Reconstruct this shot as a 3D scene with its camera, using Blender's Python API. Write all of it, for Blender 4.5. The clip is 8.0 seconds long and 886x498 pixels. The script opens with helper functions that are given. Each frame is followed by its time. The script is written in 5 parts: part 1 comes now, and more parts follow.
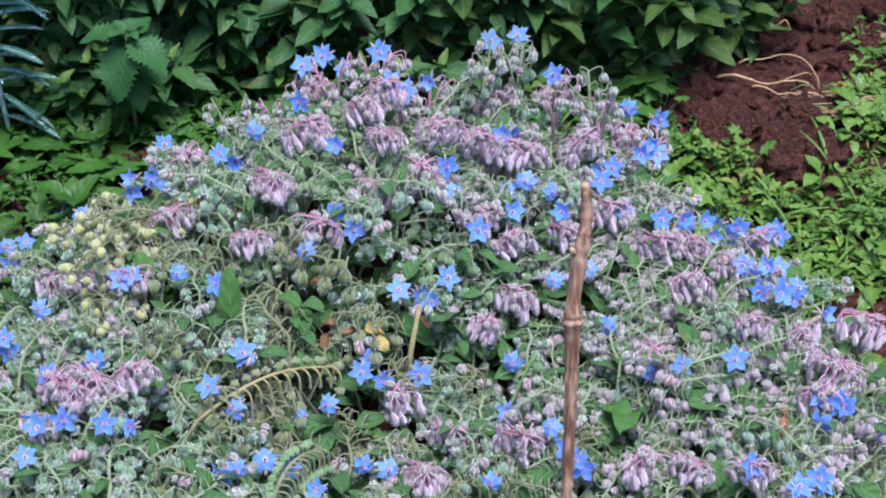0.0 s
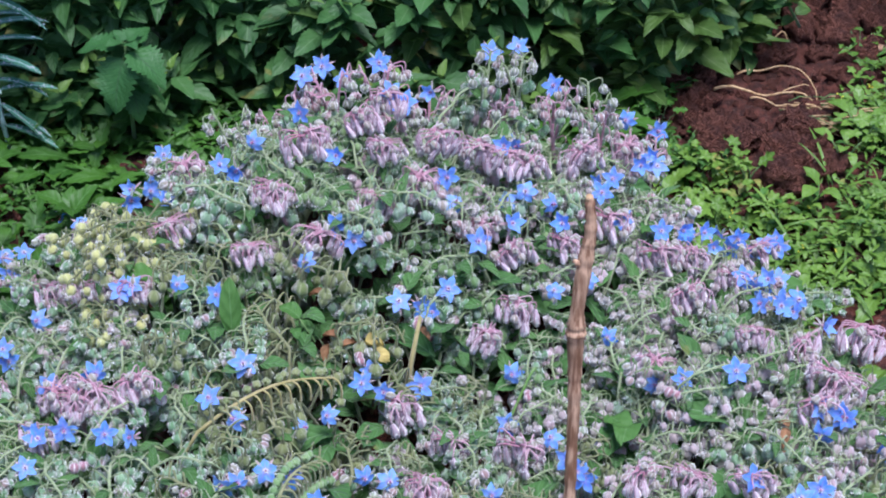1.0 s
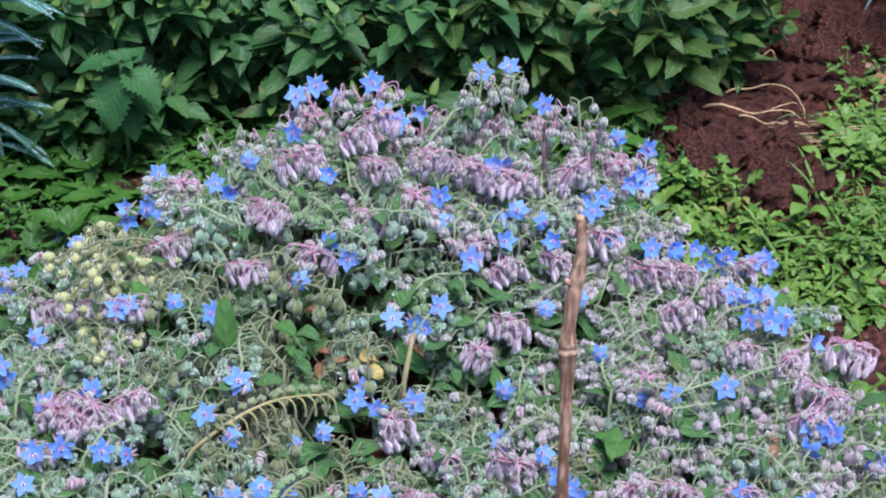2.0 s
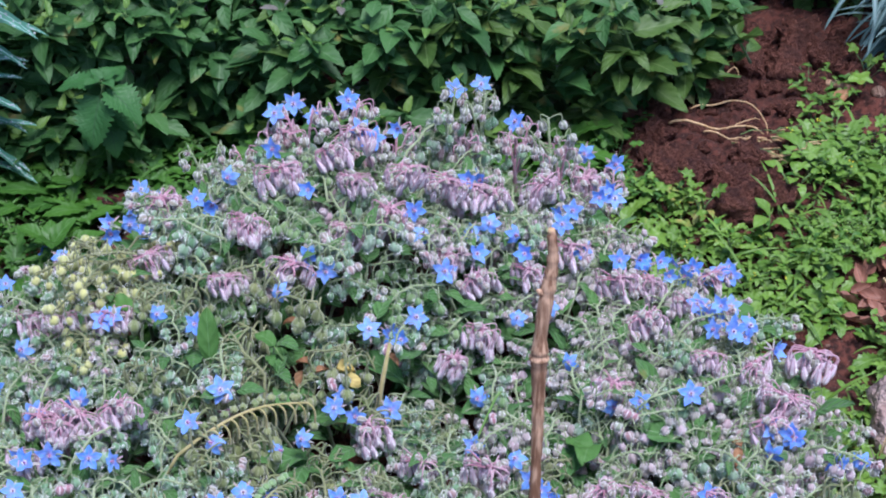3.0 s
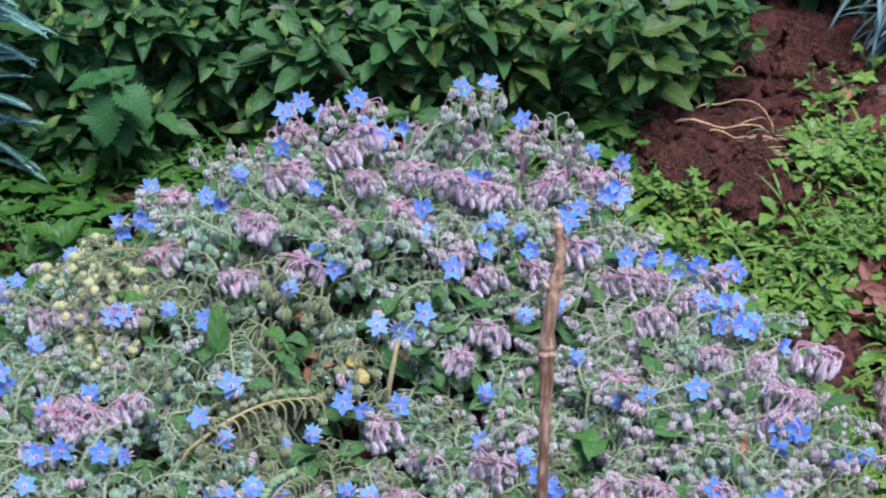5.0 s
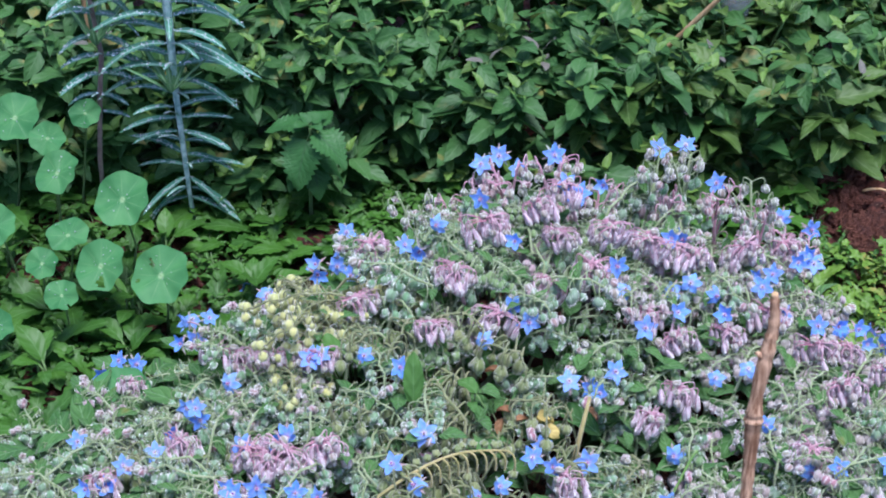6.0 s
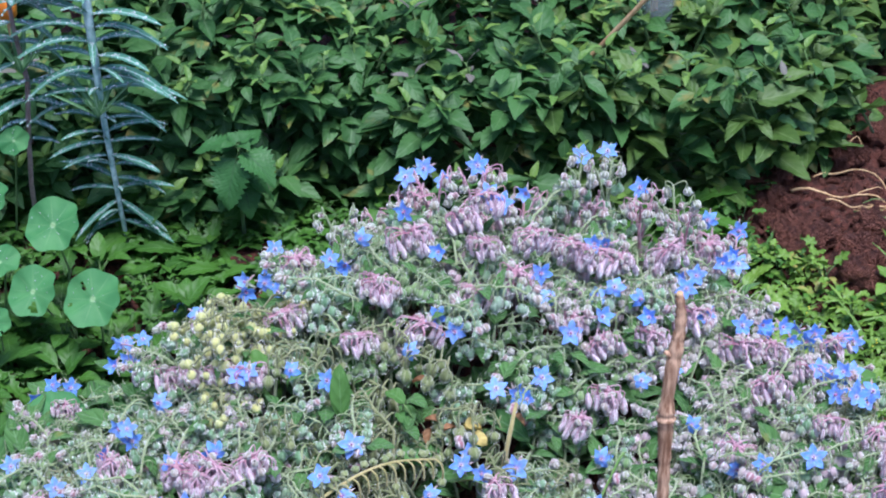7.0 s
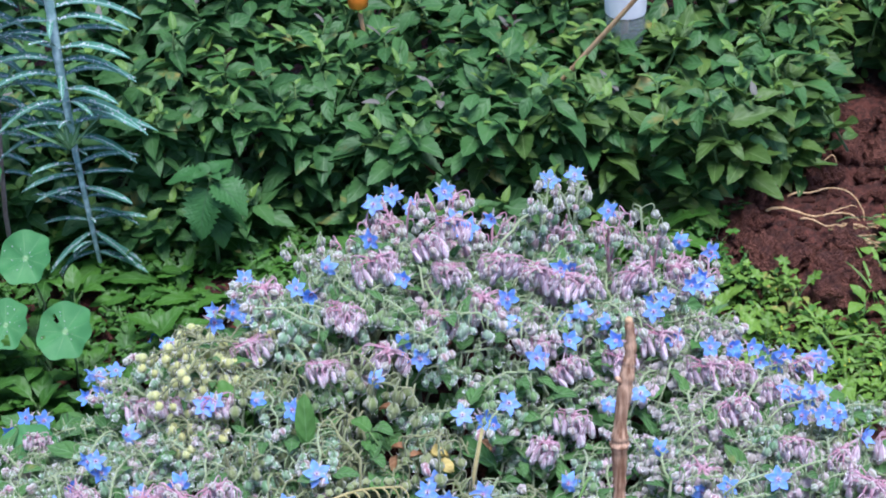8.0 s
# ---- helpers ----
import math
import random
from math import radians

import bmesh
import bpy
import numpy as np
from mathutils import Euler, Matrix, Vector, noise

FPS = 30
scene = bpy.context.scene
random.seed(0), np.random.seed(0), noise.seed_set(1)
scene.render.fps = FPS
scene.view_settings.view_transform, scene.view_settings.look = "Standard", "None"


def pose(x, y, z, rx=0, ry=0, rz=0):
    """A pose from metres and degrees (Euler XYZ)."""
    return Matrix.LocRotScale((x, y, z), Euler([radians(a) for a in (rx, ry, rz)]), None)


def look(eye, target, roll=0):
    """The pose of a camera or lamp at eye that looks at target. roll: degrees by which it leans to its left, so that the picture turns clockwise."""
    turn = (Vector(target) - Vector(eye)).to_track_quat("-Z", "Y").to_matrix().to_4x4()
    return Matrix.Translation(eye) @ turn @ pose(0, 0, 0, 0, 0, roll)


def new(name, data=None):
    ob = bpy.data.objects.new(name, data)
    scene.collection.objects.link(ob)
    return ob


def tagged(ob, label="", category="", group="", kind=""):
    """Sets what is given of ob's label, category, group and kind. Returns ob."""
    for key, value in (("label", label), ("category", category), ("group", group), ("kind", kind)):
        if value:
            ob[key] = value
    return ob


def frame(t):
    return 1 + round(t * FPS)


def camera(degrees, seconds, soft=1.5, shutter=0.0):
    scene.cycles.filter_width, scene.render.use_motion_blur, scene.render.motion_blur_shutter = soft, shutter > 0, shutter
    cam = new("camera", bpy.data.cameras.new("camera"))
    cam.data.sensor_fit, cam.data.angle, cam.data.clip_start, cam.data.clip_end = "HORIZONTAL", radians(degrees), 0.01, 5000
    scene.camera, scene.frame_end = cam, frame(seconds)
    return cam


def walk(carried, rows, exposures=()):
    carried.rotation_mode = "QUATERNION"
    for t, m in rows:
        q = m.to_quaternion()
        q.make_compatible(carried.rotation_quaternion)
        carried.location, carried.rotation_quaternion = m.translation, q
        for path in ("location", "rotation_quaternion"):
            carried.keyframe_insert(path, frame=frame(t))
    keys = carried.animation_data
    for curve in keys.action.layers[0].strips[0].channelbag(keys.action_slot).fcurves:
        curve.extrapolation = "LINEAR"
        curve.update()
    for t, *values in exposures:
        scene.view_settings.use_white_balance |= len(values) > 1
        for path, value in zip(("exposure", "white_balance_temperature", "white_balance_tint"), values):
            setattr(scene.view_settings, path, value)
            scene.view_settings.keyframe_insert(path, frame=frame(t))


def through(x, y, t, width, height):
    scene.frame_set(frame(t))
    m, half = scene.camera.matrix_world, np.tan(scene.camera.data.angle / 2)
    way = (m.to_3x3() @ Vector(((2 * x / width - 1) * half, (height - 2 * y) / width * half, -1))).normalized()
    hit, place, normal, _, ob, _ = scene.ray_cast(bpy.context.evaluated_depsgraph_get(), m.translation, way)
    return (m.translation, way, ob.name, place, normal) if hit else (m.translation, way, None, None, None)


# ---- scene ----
cam = camera(26, 8.0, soft=1.95, shutter=0.3)
PATH = [
    (0, (0.0000, 0.0000, 1.3600), (0.0000, 1.5760, 0.1287), 0.00),
    (0.5, (-0.0051, 0.0001, 1.3587), (0.0001, 1.5791, 0.1312), 0.20),
    (1, (-0.0115, 0.0022, 1.3604), (0.0004, 1.5842, 0.1368), 0.38),
    (1.5, (-0.0109, 0.0030, 1.3624), (0.0009, 1.5888, 0.1437), 0.35),
    (3, (-0.0214, -0.0632, 1.4152), (0.0336, 1.5350, 0.2140), 1.03),
    (3.5, (-0.0141, -0.0658, 1.4132), (0.0459, 1.5354, 0.2164), 0.97),
    (4, (-0.0040, -0.0709, 1.4086), (0.0634, 1.5262, 0.2067), 0.97),
    (4.2, (0.0076, -0.0784, 1.4009), (0.0720, 1.5202, 0.2008), 0.79),
    (5.3, (-0.0653, -0.0801, 1.4278), (-0.0373, 1.5224, 0.2314), 1.13),
    (5.5, (-0.0996, -0.0748, 1.4307), (-0.1227, 1.5355, 0.2449), 1.25),
    (5.7, (-0.1124, -0.0778, 1.4263), (-0.1759, 1.5436, 0.2571), 1.47),
    (6, (-0.0958, -0.0876, 1.4353), (-0.1796, 1.5381, 0.2733), 0.98),
    (6.2, (-0.0789, -0.1015, 1.4286), (-0.1590, 1.5317, 0.2770), 0.57),
    (6.5, (-0.0666, -0.1040, 1.4357), (-0.1330, 1.5276, 0.2809), 0.23),
    (7, (-0.0387, -0.1039, 1.4409), (-0.0998, 1.5337, 0.2943), -0.59),
    (7.5, (-0.0071, -0.1031, 1.4439), (-0.0760, 1.5420, 0.3086), -1.41),
    (8, (0.0191, -0.1012, 1.4494), (-0.0627, 1.5471, 0.3195), -1.98),
]
walk(cam, [(t, look(eye, target, roll)) for t, eye, target, roll in PATH], [(0, 0.47, 5800, 21), (4.2, 0.47, 5800, 21), (5.5, 0.41, 5780, 20), (6, 0.60, 5760, 20), (8, 0.68, 5740, 20)])

# ---- light: soft evening sky, a veiled sun behind the viewer ----
SUN_ELEVATION, SUN_AZIMUTH = radians(77), radians(150)
world = bpy.data.worlds.new("sky")
scene.world = world
world.use_nodes = True
sky = world.node_tree.nodes.new("ShaderNodeTexSky")
sky.sky_type, sky.sun_disc = "NISHITA", False
sky.sun_elevation, sky.sun_rotation = SUN_ELEVATION, SUN_AZIMUTH
world.node_tree.links.new(sky.outputs[0], world.node_tree.nodes["Background"].inputs[0])
world.node_tree.nodes["Background"].inputs[1].default_value = 0.12
sun = new("sun", bpy.data.lights.new("sun", "SUN"))
sun.data.energy, sun.data.angle, sun.data.color = 3.4, radians(26), (1.0, 0.99, 0.97)
sun.matrix_world = look((math.sin(SUN_AZIMUTH) * 5, math.cos(SUN_AZIMUTH) * 5, math.tan(SUN_ELEVATION) * 5), (0, 0, 0))

R = random.Random(7)


# ---- materials ----
class Nodes:
    """A node material under construction."""

    def __init__(self, name):
        self.mat = bpy.data.materials.new(name)
        self.mat.use_nodes = True
        self.tree = self.mat.node_tree
        self.bsdf = self.tree.nodes["Principled BSDF"]
        self.out = self.tree.nodes["Material Output"]

    def node(self, kind, **values):
        n = self.tree.nodes.new(kind)
        for key, value in values.items():
            n.inputs[key].default_value = value
        return n

    def link(self, a, b):
        self.tree.links.new(a, b)

    def math(self, op, a, b=None, clamp=False):
        n = self.tree.nodes.new("ShaderNodeMath")
        n.operation, n.use_clamp = op, clamp
        for i, value in enumerate((a, b)):
            if value is None:
                continue
            if isinstance(value, (int, float)):
                n.inputs[i].default_value = value
            else:
                self.link(value, n.inputs[i])
        return n.outputs[0]

    def ramp(self, value, lo, hi, a=0.0, b=1.0):
        n = self.tree.nodes.new("ShaderNodeMapRange")
        n.interpolation_type = "SMOOTHSTEP"
        self.link(value, n.inputs[0])
        for i, x in enumerate((lo, hi, a, b)):
            n.inputs[i + 1].default_value = x
        return n.outputs[0]

    def mix(self, fac, a, b, blend="MIX"):
        n = self.tree.nodes.new("ShaderNodeMix")
        n.data_type, n.blend_type = "RGBA", blend
        for slot, value in ((0, fac), (6, a), (7, b)):
            if isinstance(value, (int, float)):
                n.inputs[slot].default_value = value
            elif isinstance(value, tuple):
                n.inputs[slot].default_value = (*value, 1)
            else:
                self.link(value, n.inputs[slot])
        return n.outputs[2]

    def noise(self, scale, detail=3.0, stretch=None, space="Object"):
        coords = self.tree.nodes.new("ShaderNodeTexCoord").outputs[space]
        if stretch:
            m = self.node("ShaderNodeMapping", Scale=stretch)
            self.link(coords, m.inputs[0])
            coords = m.outputs[0]
        n = self.node("ShaderNodeTexNoise", Scale=scale, Detail=detail)
        self.link(coords, n.inputs["Vector"])
        return n.outputs["Fac"]

    def uv(self):
        s = self.tree.nodes.new("ShaderNodeSeparateXYZ")
        self.link(self.tree.nodes.new("ShaderNodeTexCoord").outputs["UV"], s.inputs[0])
        return s.outputs[0], s.outputs[1]

    def chance(self):
        return self.tree.nodes.new("ShaderNodeObjectInfo").outputs["Random"]

    def island(self):
        return self.tree.nodes.new("ShaderNodeNewGeometry").outputs["Random Per Island"]

    def bump(self, height, strength, distance=0.001):
        n = self.node("ShaderNodeBump", Strength=strength, Distance=distance)
        self.link(height, n.inputs["Height"])
        self.link(n.outputs[0], self.bsdf.inputs["Normal"])
        return n.outputs[0]

    def done(self, color, rough=0.6, sheen=0.0, glow_through=0.0, specular=0.4, sheen_tint=(1, 1, 1)):
        b = self.bsdf.inputs
        if isinstance(color, tuple):
            b["Base Color"].default_value = (*color, 1)
        else:
            self.link(color, b["Base Color"])
        b["Roughness"].default_value, b["Specular IOR Level"].default_value = rough, specular
        b["Sheen Weight"].default_value, b["Sheen Roughness"].default_value = sheen, 0.45
        b["Sheen Tint"].default_value = (*sheen_tint, 1)
        if glow_through:
            t, m = self.node("ShaderNodeBsdfTranslucent"), self.node("ShaderNodeMixShader", Fac=glow_through)
            if isinstance(color, tuple):
                t.inputs[0].default_value = (*color, 1)
            else:
                self.link(color, t.inputs[0])
            self.link(self.bsdf.outputs[0], m.inputs[1])
            self.link(t.outputs[0], m.inputs[2])
            self.link(m.outputs[0], self.out.inputs[0])
        return self.mat


def leaf_material(name, dark, light, vein, rough=0.5, veins=26.0, slope=0.8, ribs=0.25, rib_width=0.035, sheen=0.0, through=0.18, wilt=None, relief=0.3):
    n = Nodes(name)
    u, v = n.uv()
    side = n.math("ABSOLUTE", n.math("SUBTRACT", u, 0.5))
    rib = n.ramp(side, rib_width * 0.4, rib_width, 1, 0)
    wave = n.math("SINE", n.math("MULTIPLY", n.math("SUBTRACT", v, n.math("MULTIPLY", side, slope)), veins))
    lines = n.math("MULTIPLY", n.ramp(wave, 0.8, 1.0), ribs)
    base = n.mix(n.math("ADD", n.math("MULTIPLY", n.chance(), 0.5), n.math("MULTIPLY", n.island(), 0.5)), dark, light)
    blotch = n.ramp(n.noise(35, 4), 0.35, 0.7)
    base = n.mix(n.math("MULTIPLY", blotch, 0.35), base, light)
    base = n.mix(n.math("MULTIPLY", n.ramp(n.noise(9, 2), 0.45, 0.75), 0.3), base, dark)
    if wilt:
        patch = n.math("MULTIPLY", n.ramp(n.noise(22, 4), 0.6, 0.72), n.ramp(n.chance(), 0.75, 0.95))
        base = n.mix(patch, base, wilt)
    color = n.mix(n.math("MAXIMUM", n.math("MULTIPLY", rib, 0.75), lines), base, vein)
    n.bump(n.math("ADD", n.math("MULTIPLY", wave, 0.35), n.noise(110, 3)), relief, 0.002)
    return n.done(color, rough, sheen, through)


def pod_material(name, body, ridge, tip, sheen, sheen_tint=(1, 1, 1), through=0.1, flush=None, band=(0.2, 1.0), force=0.3, belly=None):
    """A calyx: body to tip colour from one to the next, five ribs of the ridge colour, paler belly below the neck."""
    n = Nodes(name)
    u, v = n.uv()
    stripe = n.ramp(n.math("COSINE", n.math("MULTIPLY", u, 10 * math.pi)), *band)
    base = n.mix(n.island(), body, tip)
    base = n.mix(n.math("MULTIPLY", n.ramp(n.noise(120, 3), 0.4, 0.7), 0.4), base, tip)
    if flush:
        base = n.mix(n.math("MULTIPLY", n.ramp(n.math("ADD", n.math("MULTIPLY", n.chance(), 0.6), n.math("MULTIPLY", n.island(), 0.4)), 0.45, 0.85), 0.7), base, flush)
    if belly:
        base = n.mix(n.ramp(v, 0.25, 0.8, 0, 0.8), base, belly)
    hair = n.ramp(n.noise(900, 2, (1, 1, 0.2)), 0.45, 0.65)
    color = n.mix(n.math("MULTIPLY", stripe, n.math("ADD", force, n.math("MULTIPLY", hair, 0.3))), base, ridge)
    n.bump(hair, 0.5, 0.0008)
    return n.done(color, 0.75, sheen, through, 0.25, sheen_tint)


def stalk_material(name, a, b, sheen=0.5):
    n = Nodes(name)
    color = n.mix(n.ramp(n.noise(90, 3), 0.35, 0.65), a, b)
    color = n.mix(n.math("MULTIPLY", n.island(), 0.5), color, b)
    n.bump(n.noise(700, 2), 0.5, 0.0008)
    return n.done(color, 0.7, sheen, 0, 0.3)


def petal_material():
    n = Nodes("borage_petal")
    u, v = n.uv()
    side = n.math("ABSOLUTE", n.math("SUBTRACT", u, 0.5))
    blue = n.mix(n.chance(), (0.12, 0.36, 0.98), (0.25, 0.50, 0.98))
    blue = n.mix(n.math("MULTIPLY", n.ramp(n.noise(150, 3), 0.4, 0.7), 0.45), blue, (0.26, 0.28, 0.92))
    rib = n.math("MULTIPLY", n.ramp(side, 0.02, 0.10, 1, 0), n.ramp(v, 0.1, 0.75, 0.8, 0.1))
    blue = n.mix(n.ramp(side, 0.30, 0.50, 0, 0.5), blue, (0.46, 0.62, 0.98))
    color = n.mix(rib, blue, (0.36, 0.30, 0.86))
    color = n.mix(n.ramp(v, 0.06, 0.28, 0.5, 0), color, (0.62, 0.50, 0.88))
    n.bump(n.noise(260, 2), 0.3, 0.0006)
    return n.done(color, 0.55, 0.2, 0.3, 0.3)


def soil_material():
    n = Nodes("moist_red_soil")
    crumbs = n.noise(95, 6)
    wet = n.ramp(n.noise(6, 3), 0.35, 0.65)
    color = n.mix(n.ramp(crumbs, 0.36, 0.64), (0.024, 0.009, 0.007), (0.140, 0.046, 0.031))
    color = n.mix(n.math("MULTIPLY", wet, 0.55), color, (0.050, 0.020, 0.015))
    color = n.mix(n.math("MULTIPLY", n.ramp(n.noise(330, 2), 0.66, 0.72), 0.6), color, (0.26, 0.17, 0.13))
    n.bump(n.math("ADD", crumbs, n.math("MULTIPLY", n.noise(420, 3), 0.4)), 0.9, 0.006)
    return n.done(color, 0.85, 0, 0, 0.25)


def grain_material(name, a, b, c, stretch=(1, 1, 0.06), scale=260, rough=0.75, depth=0.0015):
    n = Nodes(name)
    streak = n.noise(scale, 4, stretch)
    color = n.mix(n.ramp(streak, 0.35, 0.65), a, b)
    color = n.mix(n.math("MULTIPLY", n.ramp(n.noise(28, 4), 0.5, 0.7), 0.6), color, c)
    n.bump(streak, 0.7, depth)
    return n.done(color, rough, 0, 0, 0.25)


SHRUB = leaf_material("shrub_leaf", (0.008, 0.050, 0.012), (0.066, 0.178, 0.044), (0.100, 0.205, 0.075), 0.55, 24, 0.8, 0.10, wilt=(0.22, 0.20, 0.05))
SHRUB_OLIVE = leaf_material("shrub_olive_leaf", (0.013, 0.052, 0.010), (0.105, 0.195, 0.036), (0.135, 0.220, 0.070), 0.55, 24, 0.8, 0.10, wilt=(0.26, 0.24, 0.05))
SHRUB_TIP = leaf_material("shrub_young_and_lit_leaf", (0.065, 0.18, 0.035), (0.17, 0.29, 0.055), (0.15, 0.29, 0.07), 0.5, 18, 0.8, 0.1)
SHRUB_SPIKE = leaf_material("shrub_faded_spike", (0.12, 0.13, 0.10), (0.21, 0.19, 0.17), (0.26, 0.24, 0.20), 0.6, 18, 0.8, 0.1)
NETTLE = leaf_material("nettle_leaf", (0.026, 0.118, 0.028), (0.052, 0.165, 0.040), (0.04, 0.11, 0.036), 0.55, 40, 0.9, 0.25)
BORAGE_LEAF = leaf_material("borage_leaf", (0.036, 0.130, 0.028), (0.105, 0.245, 0.060), (0.16, 0.30, 0.13), 0.75, 26, 0.7, 0.3, sheen=0.1, relief=0.9, wilt=(0.30, 0.24, 0.06))
# Two weed greens; the darker one also paints shade beside the hedge.
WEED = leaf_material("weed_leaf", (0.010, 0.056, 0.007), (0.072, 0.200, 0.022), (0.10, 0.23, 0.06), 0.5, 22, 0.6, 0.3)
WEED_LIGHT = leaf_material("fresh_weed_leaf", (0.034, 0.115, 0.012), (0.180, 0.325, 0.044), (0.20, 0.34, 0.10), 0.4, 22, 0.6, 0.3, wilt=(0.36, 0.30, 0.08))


def round_leaf_material():
    n = Nodes("nasturtium_leaf")
    u, v = n.uv()
    rays = n.math("MULTIPLY", n.ramp(n.math("COSINE", n.math("MULTIPLY", u, 18 * math.pi)), 0.93, 1.0), n.ramp(v, 0.2, 0.95, 0.25, 0.03))
    heart = n.ramp(v, 0.02, 0.12, 0.9, 0)
    base = n.mix(n.ramp(n.noise(40, 4), 0.35, 0.7), (0.036, 0.165, 0.052), (0.072, 0.230, 0.075))
    base = n.mix(n.math("MULTIPLY", n.chance(), 0.4), base, (0.095, 0.29, 0.10))
    n.bump(n.noise(120, 3), 0.4, 0.001)
    return n.done(n.mix(n.math("MAXIMUM", rays, heart), base, (0.26, 0.42, 0.20)), 0.6, 0, 0.15, 0.25)


NASTURTIUM = round_leaf_material()
# Spurge midrib is whitened: the dew's sparkle is painted into the vein colour.
SPURGE = leaf_material("spurge_leaf", (0.042, 0.165, 0.105), (0.105, 0.275, 0.185), (0.40, 0.60, 0.54), 0.36, 3, 0, 0.0, 0.10)
LAVENDER = leaf_material("grey_blue_leaf", (0.075, 0.155, 0.145), (0.150, 0.245, 0.230), (0.32, 0.44, 0.42), 0.55, 3, 0, 0.0, 0.12)
LIME = leaf_material("smooth_green_leaf", (0.050, 0.155, 0.030), (0.090, 0.215, 0.042), (0.12, 0.25, 0.08), 0.65, 20, 0.7, 0.15, relief=0.6)
YELLOW = leaf_material("withered_yellow_leaf", (0.56, 0.43, 0.12), (0.66, 0.54, 0.18), (0.50, 0.34, 0.10), 0.6, 20, 0.7, 0.4)
TAN = leaf_material("withered_tan_leaf", (0.30, 0.14, 0.07), (0.42, 0.24, 0.12), (0.35, 0.16, 0.07), 0.7, 20, 0.7, 0.4)
RED_DRY = leaf_material("withered_red_leaf", (0.17, 0.070, 0.045), (0.42, 0.200, 0.135), (0.13, 0.05, 0.035), 0.6, 20, 0.7, 0.4)
POD = pod_material("calyx_green", (0.190, 0.400, 0.195), (0.66, 0.80, 0.66), (0.36, 0.56, 0.33), 1.0, through=0.25, flush=(0.32, 0.45, 0.32), force=0.14)
POD_MAUVE = pod_material("calyx_mauve", (0.42, 0.41, 0.33), (0.90, 0.80, 0.85), (0.62, 0.54, 0.51), 1.0, through=0.25, flush=(0.72, 0.48, 0.58), force=0.2)
POD_OLIVE = pod_material("calyx_olive", (0.190, 0.265, 0.090), (0.52, 0.56, 0.36), (0.32, 0.36, 0.15), 0.6, through=0.25)
POD_GREEN = pod_material("calyx_fresh_green", (0.18, 0.35, 0.12), (0.48, 0.60, 0.40), (0.31, 0.46, 0.19), 0.6, through=0.25)
POD_PINK = pod_material("calyx_pink", (0.93, 0.78, 0.87), (0.44, 0.07, 0.20), (0.88, 0.68, 0.79), 1.0, (1, 0.97, 1), through=0.2, band=(0.40, 0.90), force=0.62, belly=(0.88, 0.87, 0.84))
POD_YELLOW = pod_material("calyx_yellow", (0.68, 0.67, 0.25), (0.85, 0.83, 0.50), (0.60, 0.64, 0.27), 0.6, through=0.25)
BUD = pod_material("bud_hairy", (0.44, 0.20, 0.25), (0.95, 0.93, 0.94), (0.34, 0.42, 0.28), 1.0, through=0.2, band=(0.2, 0.9), force=0.5)
STALK = stalk_material("hairy_green_stalk", (0.16, 0.24, 0.085), (0.31, 0.37, 0.21), 0.4)
LIME_STALK = stalk_material("smooth_green_stalk", (0.14, 0.30, 0.06), (0.20, 0.36, 0.10), 0.1)
STALK_PINK = stalk_material("hairy_pink_stalk", (0.42, 0.15, 0.22), (0.56, 0.36, 0.42), 0.5)
STALK_YELLOW = stalk_material("yellowing_stalk", (0.27, 0.25, 0.085), (0.40, 0.34, 0.15), 0.3)
STALK_OLIVE = stalk_material("olive_stalk", (0.12, 0.165, 0.060), (0.25, 0.26, 0.13), 0.3)
STEM_GREEN = stalk_material("green_stem", (0.07, 0.15, 0.04), (0.13, 0.22, 0.07), 0.1)
STEM_BLUE = stalk_material("pale_blue_stem", (0.13, 0.30, 0.27), (0.50, 0.66, 0.66), 0.3)
STEM_PURPLE = stalk_material("purplish_stem", (0.16, 0.10, 0.10), (0.26, 0.20, 0.19), 0.2)
HAIR = stalk_material("white_hair", (0.74, 0.74, 0.74), (0.86, 0.86, 0.86), 0.3)
PETAL = petal_material()
CONE = stalk_material("purple_anther", (0.26, 0.08, 0.22), (0.46, 0.24, 0.42), 0.1)
YELLOW_FLOWER = stalk_material("tiny_yellow_flower", (0.65, 0.55, 0.03), (0.75, 0.68, 0.06), 0.1)
SOIL = soil_material()


def clod_material():
    n = Nodes("soil_clod")
    crumbs = n.noise(4.5, 6)
    color = n.mix(n.ramp(crumbs, 0.3, 0.7), (0.130, 0.046, 0.033), (0.400, 0.160, 0.112))
    color = n.mix(n.math("MULTIPLY", n.chance(), 0.5), color, (0.36, 0.155, 0.110))
    n.bump(n.math("ADD", crumbs, n.math("MULTIPLY", n.noise(16, 4), 0.5)), 1.0, 0.25)
    return n.done(color, 0.88, 0, 0, 0.2)


